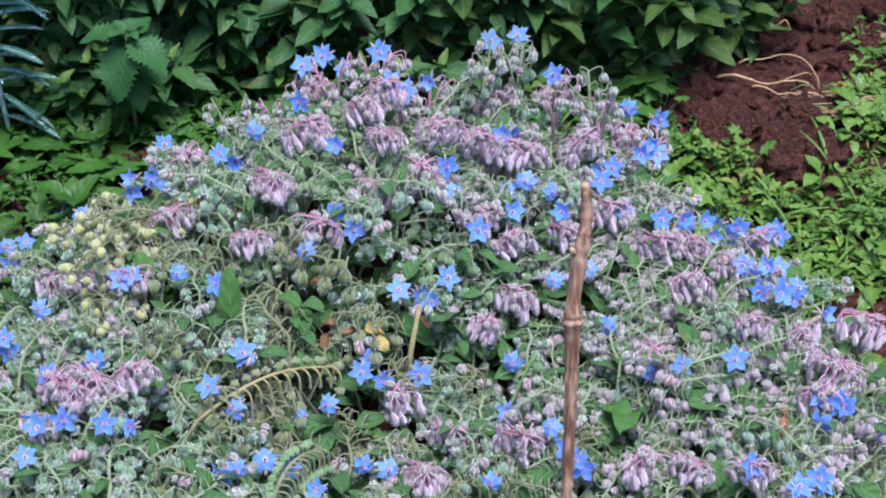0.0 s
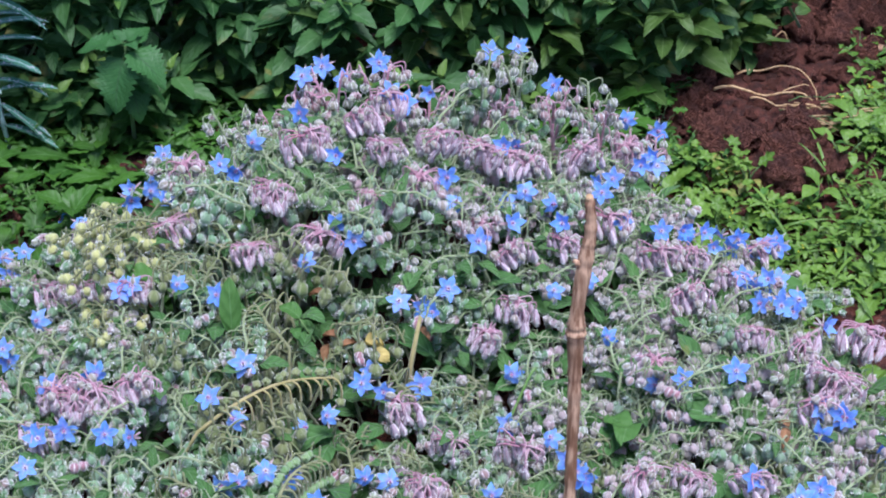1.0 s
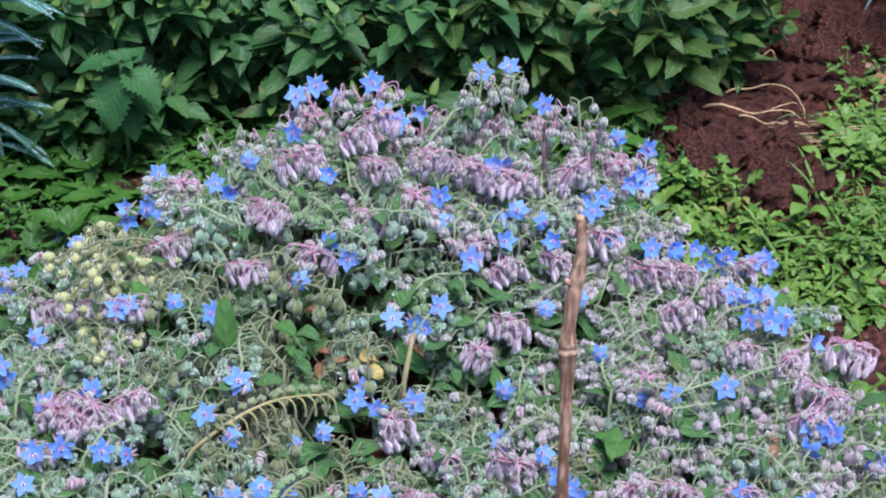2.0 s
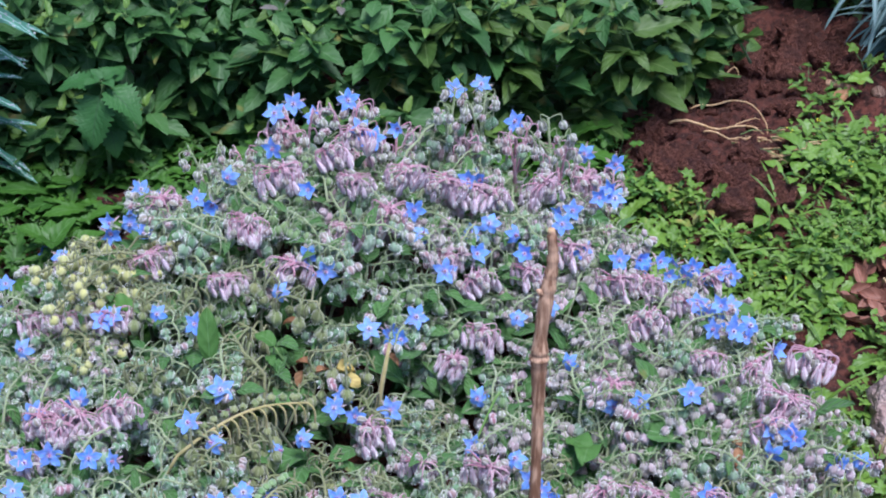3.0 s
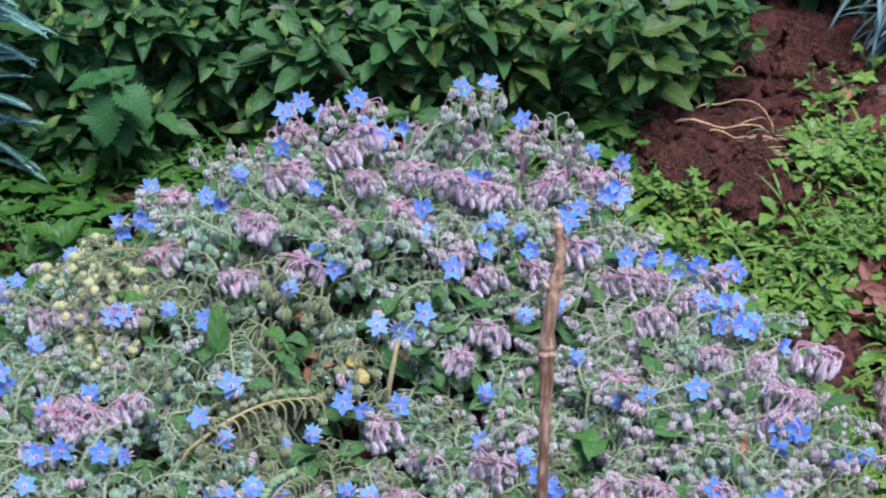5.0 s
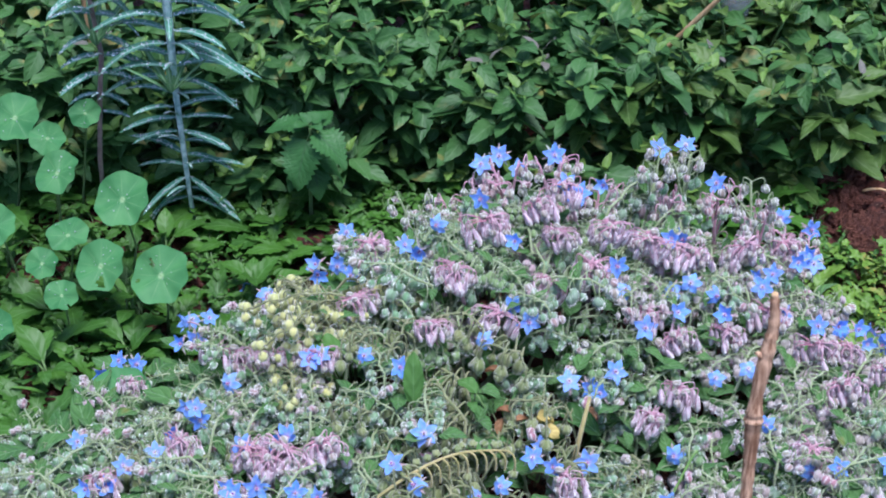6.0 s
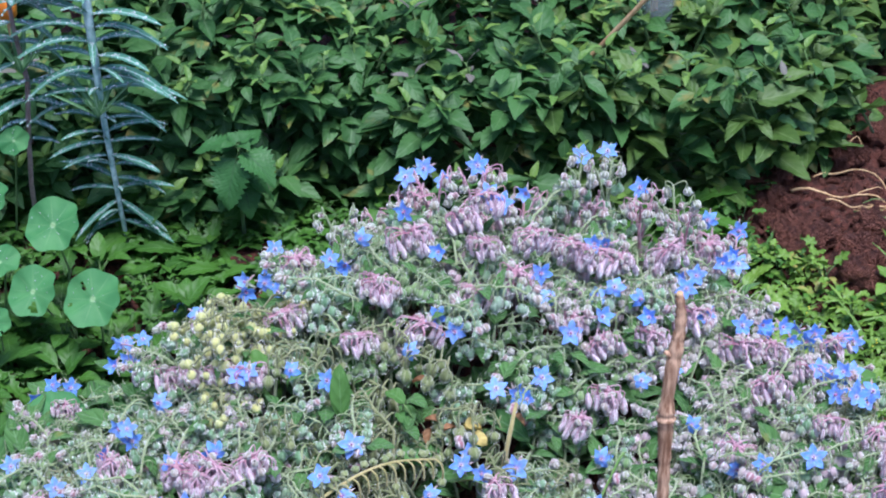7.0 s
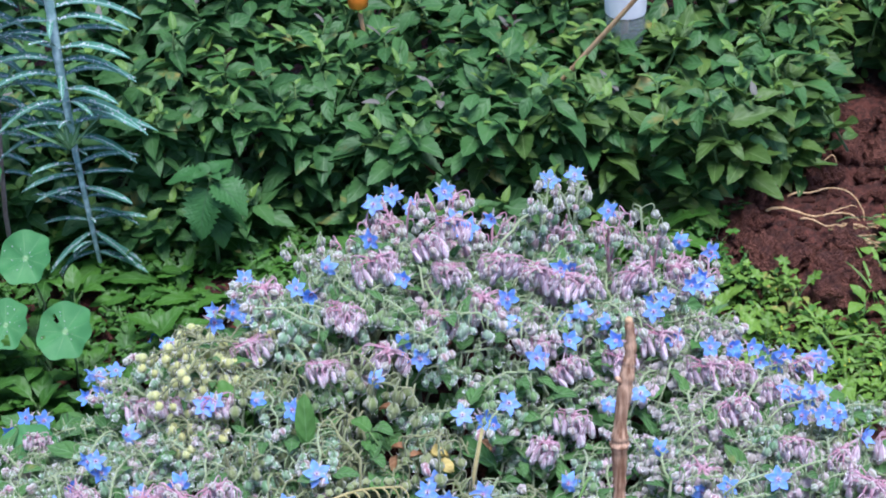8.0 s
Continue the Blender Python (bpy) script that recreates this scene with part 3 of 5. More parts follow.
def flower_meshes():
    """Open, bent-back and half-closed stars, then the calyx and the anther cone behind and before them."""
    stars, cup, cone = [], Build(), Build()
    for lift_angle, droop, width in ((8, 0.05, 0.0080), (-14, 0.35, 0.0078), (34, -0.10, 0.0076)):
        star = Build()
        for i in range(5):
            turn = Matrix.Rotation(i * math.tau / 5 + 0.07 * (i % 2), 4, "Z")
            star.leaf(turn @ Matrix.Translation((0, 0.0010, 0.0008)) @ Matrix.Rotation(radians(lift_angle + 5 * (i % 3)), 4, "X"), 0.0128, width, 0, 8, 0.12, droop, belly=0.42, tip=1.35, wave=0.10)
            star.leaf(turn @ Matrix.Translation((0, 0.0006, 0.002)) @ Matrix.Rotation(radians(35), 4, "X"), 0.0022, 0.0018, 1, 3, 0.2, 0.0)
        stars.append(star.mesh("flower", [PETAL, LABEL]))
    for i in range(5):
        turn = Matrix.Rotation((i + 0.5) * math.tau / 5, 4, "Z")
        cup.leaf(turn @ Matrix.Translation((0, 0.001, -0.0015)) @ Matrix.Rotation(radians(-4), 4, "X"), 0.0128, 0.0030, 0, 5, 0.4, 0.10, belly=0.3, tip=0.8)
    cup.tube([(0, 0, -0.0005), (0, 0.001, -0.006), (0, 0.003, -0.012)], [0.0016, 0.001, 0.001], 5, 1)
    cone.pod(Matrix.Translation((0, 0, 0.0005)) @ Matrix.Rotation(math.pi, 4, "X"), 0.0054, 0.0013, 0, ((0, 0.9), (0.3, 1), (0.6, 0.75), (0.85, 0.4), (1, 0.08)), 0.18)
    return stars, cup.mesh("calyx", [BUD, STALK_PINK]), cone.mesh("anther_cone", [CONE])


def borage_leaf_mesh(seed):
    rng, b = random.Random(seed), Build()
    length = rng.uniform(0.07, 0.11)
    b.leaf(Matrix(), length, length * rng.uniform(0.42, 0.55), 0, 9, rng.uniform(0.1, 0.5), rng.uniform(0.1, 0.55), belly=0.5, wave=0.11)
    b.tube([(0, -0.04, -0.025), (0, -0.015, -0.006), (0, 0.004, -0.0008)], [0.0022, 0.002, 0.0015], 5, 1)
    return b.mesh("leaf", [BORAGE_LEAF, STALK])


BASES = [(-0.42, 1.55), (-0.38, 1.25), (-0.17, 1.60), (0.08, 1.63), (-0.02, 1.30), (0.27, 1.50), (0.28, 1.22), (-0.16, 1.40)]
PLANTS = [thing("borage_plant", (x, y, lift(x, y)), "sprawling borage plant with blue star flowers and hairy drooping calyces", "plant", "borage plants in the bed") for x, y in BASES]


def owner(x, y):
    return PLANTS[min(range(len(BASES)), key=lambda i: (BASES[i][0] - x) ** 2 + (BASES[i][1] - y) ** 2)]


FLOWERS_A = [
    (-0.550, 1.397, 0.102), (-0.544, 1.573, 0.069), (-0.517, 1.300, 0.127), (-0.487, 1.334, 0.130), (-0.474, 1.649, 0.073), (-0.462, 1.604, 0.081),
    (-0.456, 1.345, 0.139), (-0.453, 1.644, 0.080), (-0.442, 1.377, 0.140), (-0.438, 1.427, 0.131), (-0.426, 1.414, 0.141), (-0.425, 1.740, 0.056),
    (-0.395, 1.440, 0.155), (-0.383, 1.635, 0.125), (-0.368, 1.218, 0.172), (-0.366, 1.258, 0.177), (-0.363, 1.316, 0.181), (-0.360, 1.248, 0.178),
    (-0.324, 1.623, 0.179), (-0.318, 1.317, 0.195), (-0.306, 1.421, 0.209), (-0.301, 1.247, 0.186), (-0.296, 1.672, 0.190), (-0.295, 1.573, 0.215),
    (-0.294, 1.419, 0.215), (-0.293, 1.610, 0.210), (-0.250, 1.410, 0.225), (-0.221, 1.549, 0.265),
]
FLOWERS_B = [
    (-0.212, 1.293, 0.187), (-0.212, 1.398, 0.222), (-0.188, 1.569, 0.278), (-0.185, 1.335, 0.192), (-0.182, 1.215, 0.158), (-0.159, 1.234, 0.153),
    (-0.147, 1.707, 0.267), (-0.143, 1.604, 0.290), (-0.132, 1.444, 0.225), (-0.128, 1.737, 0.260), (-0.113, 1.215, 0.133), (-0.107, 1.310, 0.150),
    (-0.106, 1.484, 0.240), (-0.105, 1.550, 0.275), (-0.087, 1.475, 0.228), (-0.077, 1.352, 0.153), (-0.072, 1.255, 0.124), (-0.069, 1.367, 0.156),
    (-0.067, 1.702, 0.287), (-0.056, 1.350, 0.144), (-0.054, 1.638, 0.292), (-0.043, 1.435, 0.184), (-0.021, 1.364, 0.139), (-0.012, 1.645, 0.288),
    (-0.010, 1.433, 0.172), (0.003, 1.555, 0.246), (0.004, 1.457, 0.182), (0.012, 1.534, 0.230),
]
FLOWERS_C = [
    (0.034, 1.504, 0.205), (0.044, 1.247, 0.111), (0.050, 1.740, 0.276), (0.061, 1.328, 0.124), (0.062, 1.601, 0.252), (0.066, 1.381, 0.139),
    (0.068, 1.527, 0.209), (0.080, 1.740, 0.283), (0.083, 1.561, 0.224), (0.100, 1.302, 0.130), (0.109, 1.466, 0.173), (0.110, 1.555, 0.213),
    (0.114, 1.271, 0.131), (0.120, 1.537, 0.202), (0.120, 1.743, 0.232), (0.121, 1.255, 0.133), (0.143, 1.479, 0.177), (0.158, 1.406, 0.164),
    (0.163, 1.585, 0.205), (0.176, 1.611, 0.204), (0.183, 1.557, 0.190), (0.210, 1.661, 0.186), (0.211, 1.830, 0.130), (0.220, 1.329, 0.180),
    (0.222, 1.557, 0.178), (0.248, 1.830, 0.115), (0.268, 1.324, 0.194), (0.268, 1.572, 0.164),
]
FLOWERS_D = [
    (0.270, 1.205, 0.175), (0.275, 1.547, 0.165), (0.297, 1.487, 0.174), (0.305, 1.576, 0.153), (0.309, 1.180, 0.173), (0.322, 1.484, 0.173),
    (0.323, 1.422, 0.190), (0.326, 1.189, 0.176), (0.334, 1.572, 0.148), (0.343, 1.439, 0.184), (0.356, 1.264, 0.194), (0.358, 1.387, 0.195),
    (0.358, 1.263, 0.193), (0.418, 1.241, 0.180),
]
MOPS_A = [
    (-0.521, 1.525, 0.078), (-0.506, 1.315, 0.127), (-0.431, 1.354, 0.149), (-0.428, 1.569, 0.104), (-0.395, 1.504, 0.142), (-0.367, 1.260, 0.177),
    (-0.366, 1.480, 0.169), (-0.360, 1.587, 0.154), (-0.353, 1.308, 0.184), (-0.335, 1.292, 0.188), (-0.327, 1.442, 0.199), (-0.318, 1.300, 0.193),
    (-0.298, 1.425, 0.213), (-0.279, 1.304, 0.198), (-0.266, 1.488, 0.237), (-0.258, 1.577, 0.244), (-0.185, 1.448, 0.240), (-0.167, 1.509, 0.265),
    (-0.134, 1.572, 0.285), (-0.119, 1.473, 0.238), (-0.082, 1.602, 0.289), (-0.066, 1.519, 0.247), (-0.058, 1.573, 0.274), (-0.054, 1.633, 0.292),
    (-0.045, 1.342, 0.137), (-0.022, 1.549, 0.250), (-0.018, 1.261, 0.112), (-0.005, 1.594, 0.270),
]
MOPS_B = [
    (0.008, 1.312, 0.117), (0.037, 1.519, 0.213), (0.038, 1.593, 0.257), (0.042, 1.422, 0.156), (0.066, 1.593, 0.247), (0.068, 1.504, 0.196),
    (0.072, 1.451, 0.167), (0.074, 1.299, 0.122), (0.089, 1.594, 0.239), (0.122, 1.520, 0.194), (0.144, 1.634, 0.225), (0.170, 1.557, 0.195),
    (0.180, 1.233, 0.153), (0.197, 1.687, 0.192), (0.199, 1.359, 0.174), (0.219, 1.524, 0.178), (0.220, 1.218, 0.165), (0.241, 1.458, 0.179),
    (0.252, 1.531, 0.172), (0.270, 1.207, 0.175), (0.290, 1.493, 0.173), (0.292, 1.378, 0.196), (0.327, 1.569, 0.149), (0.334, 1.357, 0.200),
    (0.338, 1.276, 0.197), (0.358, 1.311, 0.199), (0.399, 1.388, 0.188),
]
SPIRES = [
    (0.049, 1.700, 0.290), (0.078, 1.700, 0.297), (-0.067, 1.700, 0.278), (-0.125, 1.700, 0.271), (-0.147, 1.700, 0.261), (-0.012, 1.700, 0.241),
    (0.117, 1.700, 0.250), (0.210, 1.810, 0.132), (0.243, 1.810, 0.117), (-0.152, 1.700, 0.212), (-0.196, 1.630, 0.227), (-0.218, 1.630, 0.266),
    (0.152, 1.700, 0.255), (0.164, 1.700, 0.228), (-0.050, 1.690, 0.245), (0.060, 1.690, 0.255), (-0.170, 1.690, 0.228), (0.224, 1.810, 0.100),
]
FLOWERS = FLOWERS_A + FLOWERS_B + FLOWERS_C + FLOWERS_D
MOPS = MOPS_A + MOPS_B


def build_borage():
    rng = random.Random(11)
    stars, cup, cone = flower_meshes()
    pods = [pod_cyme(100 + i) for i in range(12)]
    mauves = [pod_cyme(130 + i, False, True) for i in range(6)]
    pale = [pod_cyme(300 + i, True) for i in range(3)]
    hooks = [hook_cyme(350 + i) for i in range(6)]
    mops = [mop_cyme(200 + i) for i in range(8)]
    spires = [spire_cyme(400 + i) for i in range(6)]
    leaves = [borage_leaf_mesh(500 + i) for i in range(6)]
    calyces = calyx_meshes()
    stem = Build()
    stem.tube([(0, 0, -0.02), (0.01, 0, 0.05), (0.0, 0.01, 0.11), (0.012, 0, 0.17)], [0.006, 0.0055, 0.0045, 0.003], 7)
    stem = stem.mesh("stem", [STALK])
    for plant, (x, y) in zip(PLANTS, BASES):
        for i in range(7):
            q, lean = i * 0.9 + rng.uniform(0, 0.5), rng.uniform(0.2, 0.75)
            tall = mound(x, y) / 0.25
            part("stem", stem, plant, spot(x, y, lift(x, y) - 0.005, Matrix.Rotation(q, 4, "Z") @ Matrix.Rotation(lean, 4, "Y") @ Matrix.Scale(tall, 4)))
    # open flowers
    pairs = []
    for x, y, z in FLOWERS:
        for i in range(rng.choice((0, 1, 1, 2)) if x > 0.2 or (x < -0.28 and y > 1.55) else rng.choice((0, 0, 0, 1))):
            pairs.append((x + rng.choice((-1, 1)) * rng.uniform(0.012, 0.024), y + rng.uniform(-0.014, 0.014), z - rng.uniform(0.0, 0.020)))
    for i, (x, y, z) in enumerate(FLOWERS + pairs):
        wide = 0.55 if i < len(FLOWERS) else 1.0
        face = toward((rng.uniform(-wide, wide), rng.uniform(-1.1, -0.35), rng.uniform(0.4 - 0.5 * wide, 1.0)), rng.uniform(0, 6.28))
        flower = part("flower", rng.choice((stars[0], stars[0], stars[1], stars[2])), owner(x, y), spot(x, y, z + 0.004, face, rng.uniform(0.88, 1.14)), "blue five-pointed star flower")
        part("calyx", cup, flower)
        part("anther_cone", cone, flower)
    # drooping heads and leaders
    for x, y, z in MOPS:
        stalks, hung = rng.choice(mops)
        head = part("mop_cyme", stalks, owner(x, y), spot(x, y, z + 0.003, Matrix.Rotation(rng.uniform(-0.9, 0.9), 4, "Z") @ Matrix.Rotation(rng.uniform(-0.25, 0.25), 4, "Y") @ Matrix.Rotation(rng.uniform(-0.15, 0.2), 4, "X"), rng.uniform(0.75, 1.1)), "drooping head of striped pink calyces")
        for kind, m in hung:
            part("calyx", calyces[kind], head, m)
    for x, y, z in SPIRES:
        turn = Matrix.Rotation(rng.uniform(-0.12, 0.12), 4, "Y") @ Matrix.Rotation(rng.uniform(0, 6.28), 4, "Z")
        tagged(part("spire_cyme", rng.choice(spires), owner(x, y), spot(x, y, z + 0.004, turn, rng.uniform(0.9, 1.1)), "upright leader with hairy buds"), kind="stuff")
    # ripe branches over the whole mound
    taken, count = [], 0
    while count < 12000 and len(taken) < 650:
        count += 1
        x, y = rng.uniform(-0.63, 0.42), rng.uniform(1.05, 1.84)
        if not inside(x, y, EDGE):
            continue
        sunk = any((x - a) ** 2 + (y - b) ** 2 < r * r for a, b, r in HOLLOWS)
        if (x + 0.078) ** 2 + (y - 1.368) ** 2 < 0.026 ** 2:
            continue
        if sunk and (round(x * 400) + round(y * 300)) % 4:
            continue
        if any((x - a) ** 2 + (y - b) ** 2 < 0.0222 ** 2 for a, b in taken):
            continue
        taken.append((x, y))
        z = mound(x, y) - rng.uniform(0.012, 0.042) - (0.024 if sunk else 0)
        z -= 0.030 * smooth(1.56, 1.66, y)
        z -= sum(0.020 for step in (0.03, 0.055, 0.08) if not inside(x, y + step, EDGE)) + (0.02 if not inside(x - 0.03, y, EDGE) or not inside(x + 0.03, y, EDGE) else 0)
        yellow = (x + 0.30) ** 2 + (y - 1.49) ** 2 < 0.052 ** 2
        spent = rng.random() < (0.75 if ((x + 0.12) / 0.13) ** 2 + ((y - 1.37) / 0.10) ** 2 < 1 else 0.10 if y < 1.5 else 0.0)
        turn = Matrix.Rotation(rng.uniform(0, 6.28), 4, "Z") @ Matrix.Rotation(rng.uniform(-0.25, 0.25), 4, "Y")
        tagged(part("hook_cyme" if spent and not yellow else "pod_cyme", rng.choice(pale if yellow else hooks if spent else mauves if rng.random() < (0.70 if x > 0.08 else 0.10) else pods), owner(x, y), spot(x, y, z + (0.020 if yellow else 0), turn, rng.uniform(1.1, 1.3) if yellow else rng.uniform(0.85, 1.2))), kind="stuff")
    # broad leaves below
    count = 0
    while count < 150:
        x, y = rng.uniform(-0.6, 0.4), rng.uniform(1.05, 1.75)
        if not inside(x, y, EDGE) or not inside(x + 0.06, y, EDGE) or not inside(x, y + 0.06, EDGE):
            continue
        count += 1
        z = mound(x, y) * rng.uniform(0.35, 0.8)
        turn = Matrix.Rotation(rng.uniform(0, 6.28), 4, "Z") @ Matrix.Rotation(rng.uniform(-0.2, 0.6), 4, "X")
        part("leaf", rng.choice(leaves), owner(x, y), spot(x, y, z, turn, rng.uniform(0.5, 0.9)))
    for plant, (x0, y0) in zip(PLANTS, BASES):
        b = Build()
        for i in range(280):
            x, y = x0 + rng.uniform(-0.2, 0.2), y0 + rng.uniform(-0.2, 0.2)
            if not inside(x, y, EDGE) or not inside(x, y + 0.03, EDGE) or owner(x, y) is not plant:
                continue
            size = rng.uniform(0.03, 0.065)
            turn = Matrix.Rotation(rng.uniform(0, 6.28), 4, "Z") @ Matrix.Rotation(rng.uniform(-0.1, 0.9), 4, "X") @ Matrix.Rotation(rng.uniform(-0.4, 0.4), 4, "Y")
            b.leaf(spot(x, y, (mound(x, y) - 0.03 * smooth(1.56, 1.66, y)) * rng.uniform(0.25, 0.82), turn), size, size * rng.uniform(0.38, 0.52), 0, 7, rng.uniform(0.1, 0.5), rng.uniform(0.1, 0.5), belly=0.48, wave=0.10)
        tagged(part("foliage", b.mesh("foliage", [BORAGE_LEAF]), plant, Matrix(), "rough green lower leaves"), kind="stuff")
    for x, y, r in HOLLOWS:
        for i in range(6):
            z = mound(x, y) - rng.uniform(0.015, 0.07)
            turn = Matrix.Rotation(rng.uniform(0, 6.28), 4, "Z") @ Matrix.Rotation(rng.uniform(0.0, 1.0), 4, "X") @ Matrix.Rotation(rng.uniform(-0.4, 0.4), 4, "Y")
            part("leaf", rng.choice(leaves), owner(x, y), spot(x + rng.uniform(-r, r), y + rng.uniform(-r, r), z, turn, rng.uniform(0.25, 0.45)))
    # leaves that stand out
    b = Build()
    b.leaf(Matrix(), 0.06, 0.021, 0, 12, 0.25, 0.18, belly=0.5, tip=0.75, wave=0.07)
    b.tube([(0, -0.05, -0.03), (0, -0.02, -0.008), (0, 0.004, -0.0006)], [0.0014, 0.0013, 0.0011], 5, 1)
    blade = b.mesh("leaf", [LIME, STEM_GREEN])
    b = Build()
    b.leaf(Matrix(), 0.032, 0.021, 0, 10, 0.35, 0.35, belly=0.46, tip=0.8, wave=0.1)
    b.tube([(0, -0.03, -0.01), (0, 0.003, -0.0006)], [0.0015, 0.001], 5, 1)
    oval = b.mesh("leaf", [LIME, STEM_GREEN])
    for mesh, x, y, z, turn, pitch, size in ((blade, -0.198, 1.375, 0.195, 0.1, 1.35, 1.0), (oval, 0.218, 1.575, 0.168, 2.6, 0.9, 1.1), (oval, -0.136, 1.40, 0.196, 0.9, 0.5, 0.85),
                                             (oval, -0.142, 1.392, 0.19, 3.5, 0.3, 0.5), (oval, 0.172, 1.315, 0.14, 2.9, 0.6, 1.3),
                                             (oval, 0.155, 1.325, 0.14, 3.6, 0.5, 1.2), (oval, 0.362, 1.510, 0.15, 2.2, 0.4, 1.8), (oval, -0.277, 1.437, 0.214, 1.2, 0.2, 1.2)):
        part("leaf", mesh, owner(x, y), spot(x, y, z, Matrix.Rotation(turn, 4, "Z") @ Matrix.Rotation(pitch, 4, "X"), size), "smooth light green leaf")
    b = Build()
    b.leaf(Matrix(), 0.020, 0.015, 0, 12, 0.4, 0.4, belly=0.5, tip=0.6, curl=0.35, wave=0.14)
    b.leaf(Matrix.Translation((0.004, 0.004, -0.002)) @ Matrix.Rotation(-1.0, 4, "Z") @ Matrix.Rotation(0.5, 4, "Y"), 0.020, 0.014, 0, 10, 0.4, 0.5, belly=0.55, tip=0.6, curl=-0.25, wave=0.15)
    part("leaf", b.mesh("leaf", [YELLOW]), PLANTS[7], spot(-0.074, 1.388, 0.172, Matrix.Rotation(-1.3, 4, "Z") @ Matrix.Rotation(0.15, 4, "X")), "curled withered yellow leaf")
    b = Build()
    b.leaf(Matrix(), 0.026, 0.012, 0, 8, 0.5, 0.3, curl=0.3)
    withered = b.mesh("leaf", [TAN])
    for x, y, z, turn in ((-0.024, 1.418, 0.168, -2.2), (-0.10, 1.392, 0.178, 1.0), (-0.108, 1.384, 0.178, 2.6), (-0.095, 1.386, 0.172, -0.8), (-0.085, 1.40, 0.17, 0.2), (0.306, 1.26, 0.185, 2.9), (0.31, 1.266, 0.18, 0.5), (0.305, 1.256, 0.17, 3.0), (-0.115, 1.43, 0.2, 1.0)):
        part("leaf", withered, owner(x, y), spot(x, y, z, Matrix.Rotation(turn, 4, "Z") @ Matrix.Rotation(rng.uniform(-0.9, 0.3), 4, "X"), rng.uniform(0.5, 0.8)), "withered tan leaf")
    b = Build()
    b.tube([(-0.037, 1.375, 0.03), (-0.036, 1.378, 0.12), (-0.030, 1.39, 0.155), (-0.022, 1.405, 0.195)], [0.003, 0.0028, 0.0026, 0.0018], 6)
    part("dry_stalk", b.mesh("dry_stalk", [STALK_YELLOW]), PLANTS[7], Matrix(), "broken yellowing stalk")
    b = Build()
    b.tube([(0.058, 1.34, 0.06), (0.064, 1.35, 0.115), (0.082, 1.37, 0.15), (0.087, 1.373, 0.158), (0.09, 1.372, 0.152)], [0.0018, 0.0016, 0.0013, 0.0011, 0.001], 6, 0)
    b.pod(Matrix.Translation((0.09, 1.372, 0.152)), 0.014, 0.005, 1)
    part("green_stalk", b.mesh("green_stalk", [LIME_STALK, POD_GREEN]), PLANTS[4], Matrix(), "smooth bright green stalk with a pod")
    part("ladder_cyme", ladder_cyme(62, 0.075, 0.9, STALK_OLIVE, POD_GREEN), PLANTS[4], spot(-0.150, 1.185, 0.150, Matrix.Rotation(1.05, 4, "Z")), "green branch with two ranks of ripe calyces")
    part("ladder_cyme", ladder_cyme(), PLANTS[7], spot(-0.205, 1.285, 0.176, Matrix.Rotation(0.42, 4, "Z")), "yellowing branch with empty hooked stalks")


build_borage()


# ---- shrub hedge behind ----
def shrub_leaf_mesh(seed, tip=False, material=None):
    rng, b = random.Random(seed), Build()
    length, ratio = (0.026, rng.uniform(0.36, 0.44)) if tip else (0.043, rng.uniform(0.44, 0.54))
    b.leaf(Matrix.Translation((0, 0.005, 0)), length, length * ratio, 0, 15, rng.uniform(0.1, 0.55), rng.uniform(-0.1, 0.4), 0.07, 0.33, 1.0, wave=rng.uniform(0.0, 0.08), curl=rng.uniform(-0.12, 0.12))
    b.tube([(0, 0, -0.001), (0, 0.007, -0.0006)], [0.0009, 0.0008], 4, 1, False)
    return b.mesh("leaf", [material or (SHRUB_TIP if tip else SHRUB), STEM_GREEN])


def hedge_front(x):
    """Where the hedge begins, going away from the bed."""
    return 2.0 + 0.10 * smooth(0.15, 0.40, x) + 0.25 * smooth(0.40, 0.47, x) + 0.02 * math.sin(x * 17)


def hedge_skin(x, s):
    """A point of the hedge's outside and the way that it faces; s runs from the foot over the brow to the back."""
    bulge = 0.025 * math.sin(x * 19 + 2) + 0.02 * math.sin(x * 7 + s * 9)
    brow = 0.20 + 0.02 * math.sin(x * 11)
    if s < brow:
        y, z, face = hedge_front(x) - 0.02 - 0.06 * math.sin(s / brow * 1.57), 0.045 + s * 1.05, (0, -1, 0.35)
    else:
        d = s - brow
        y, z, face = hedge_front(x) - 0.07 + d * 0.92, 0.085 + brow * 0.85 + 0.36 * d - 0.1 * d * d, (0, -0.35, 1)
    return Vector((x, y - bulge * 0.6, z + bulge * 0.7)), Vector(face)


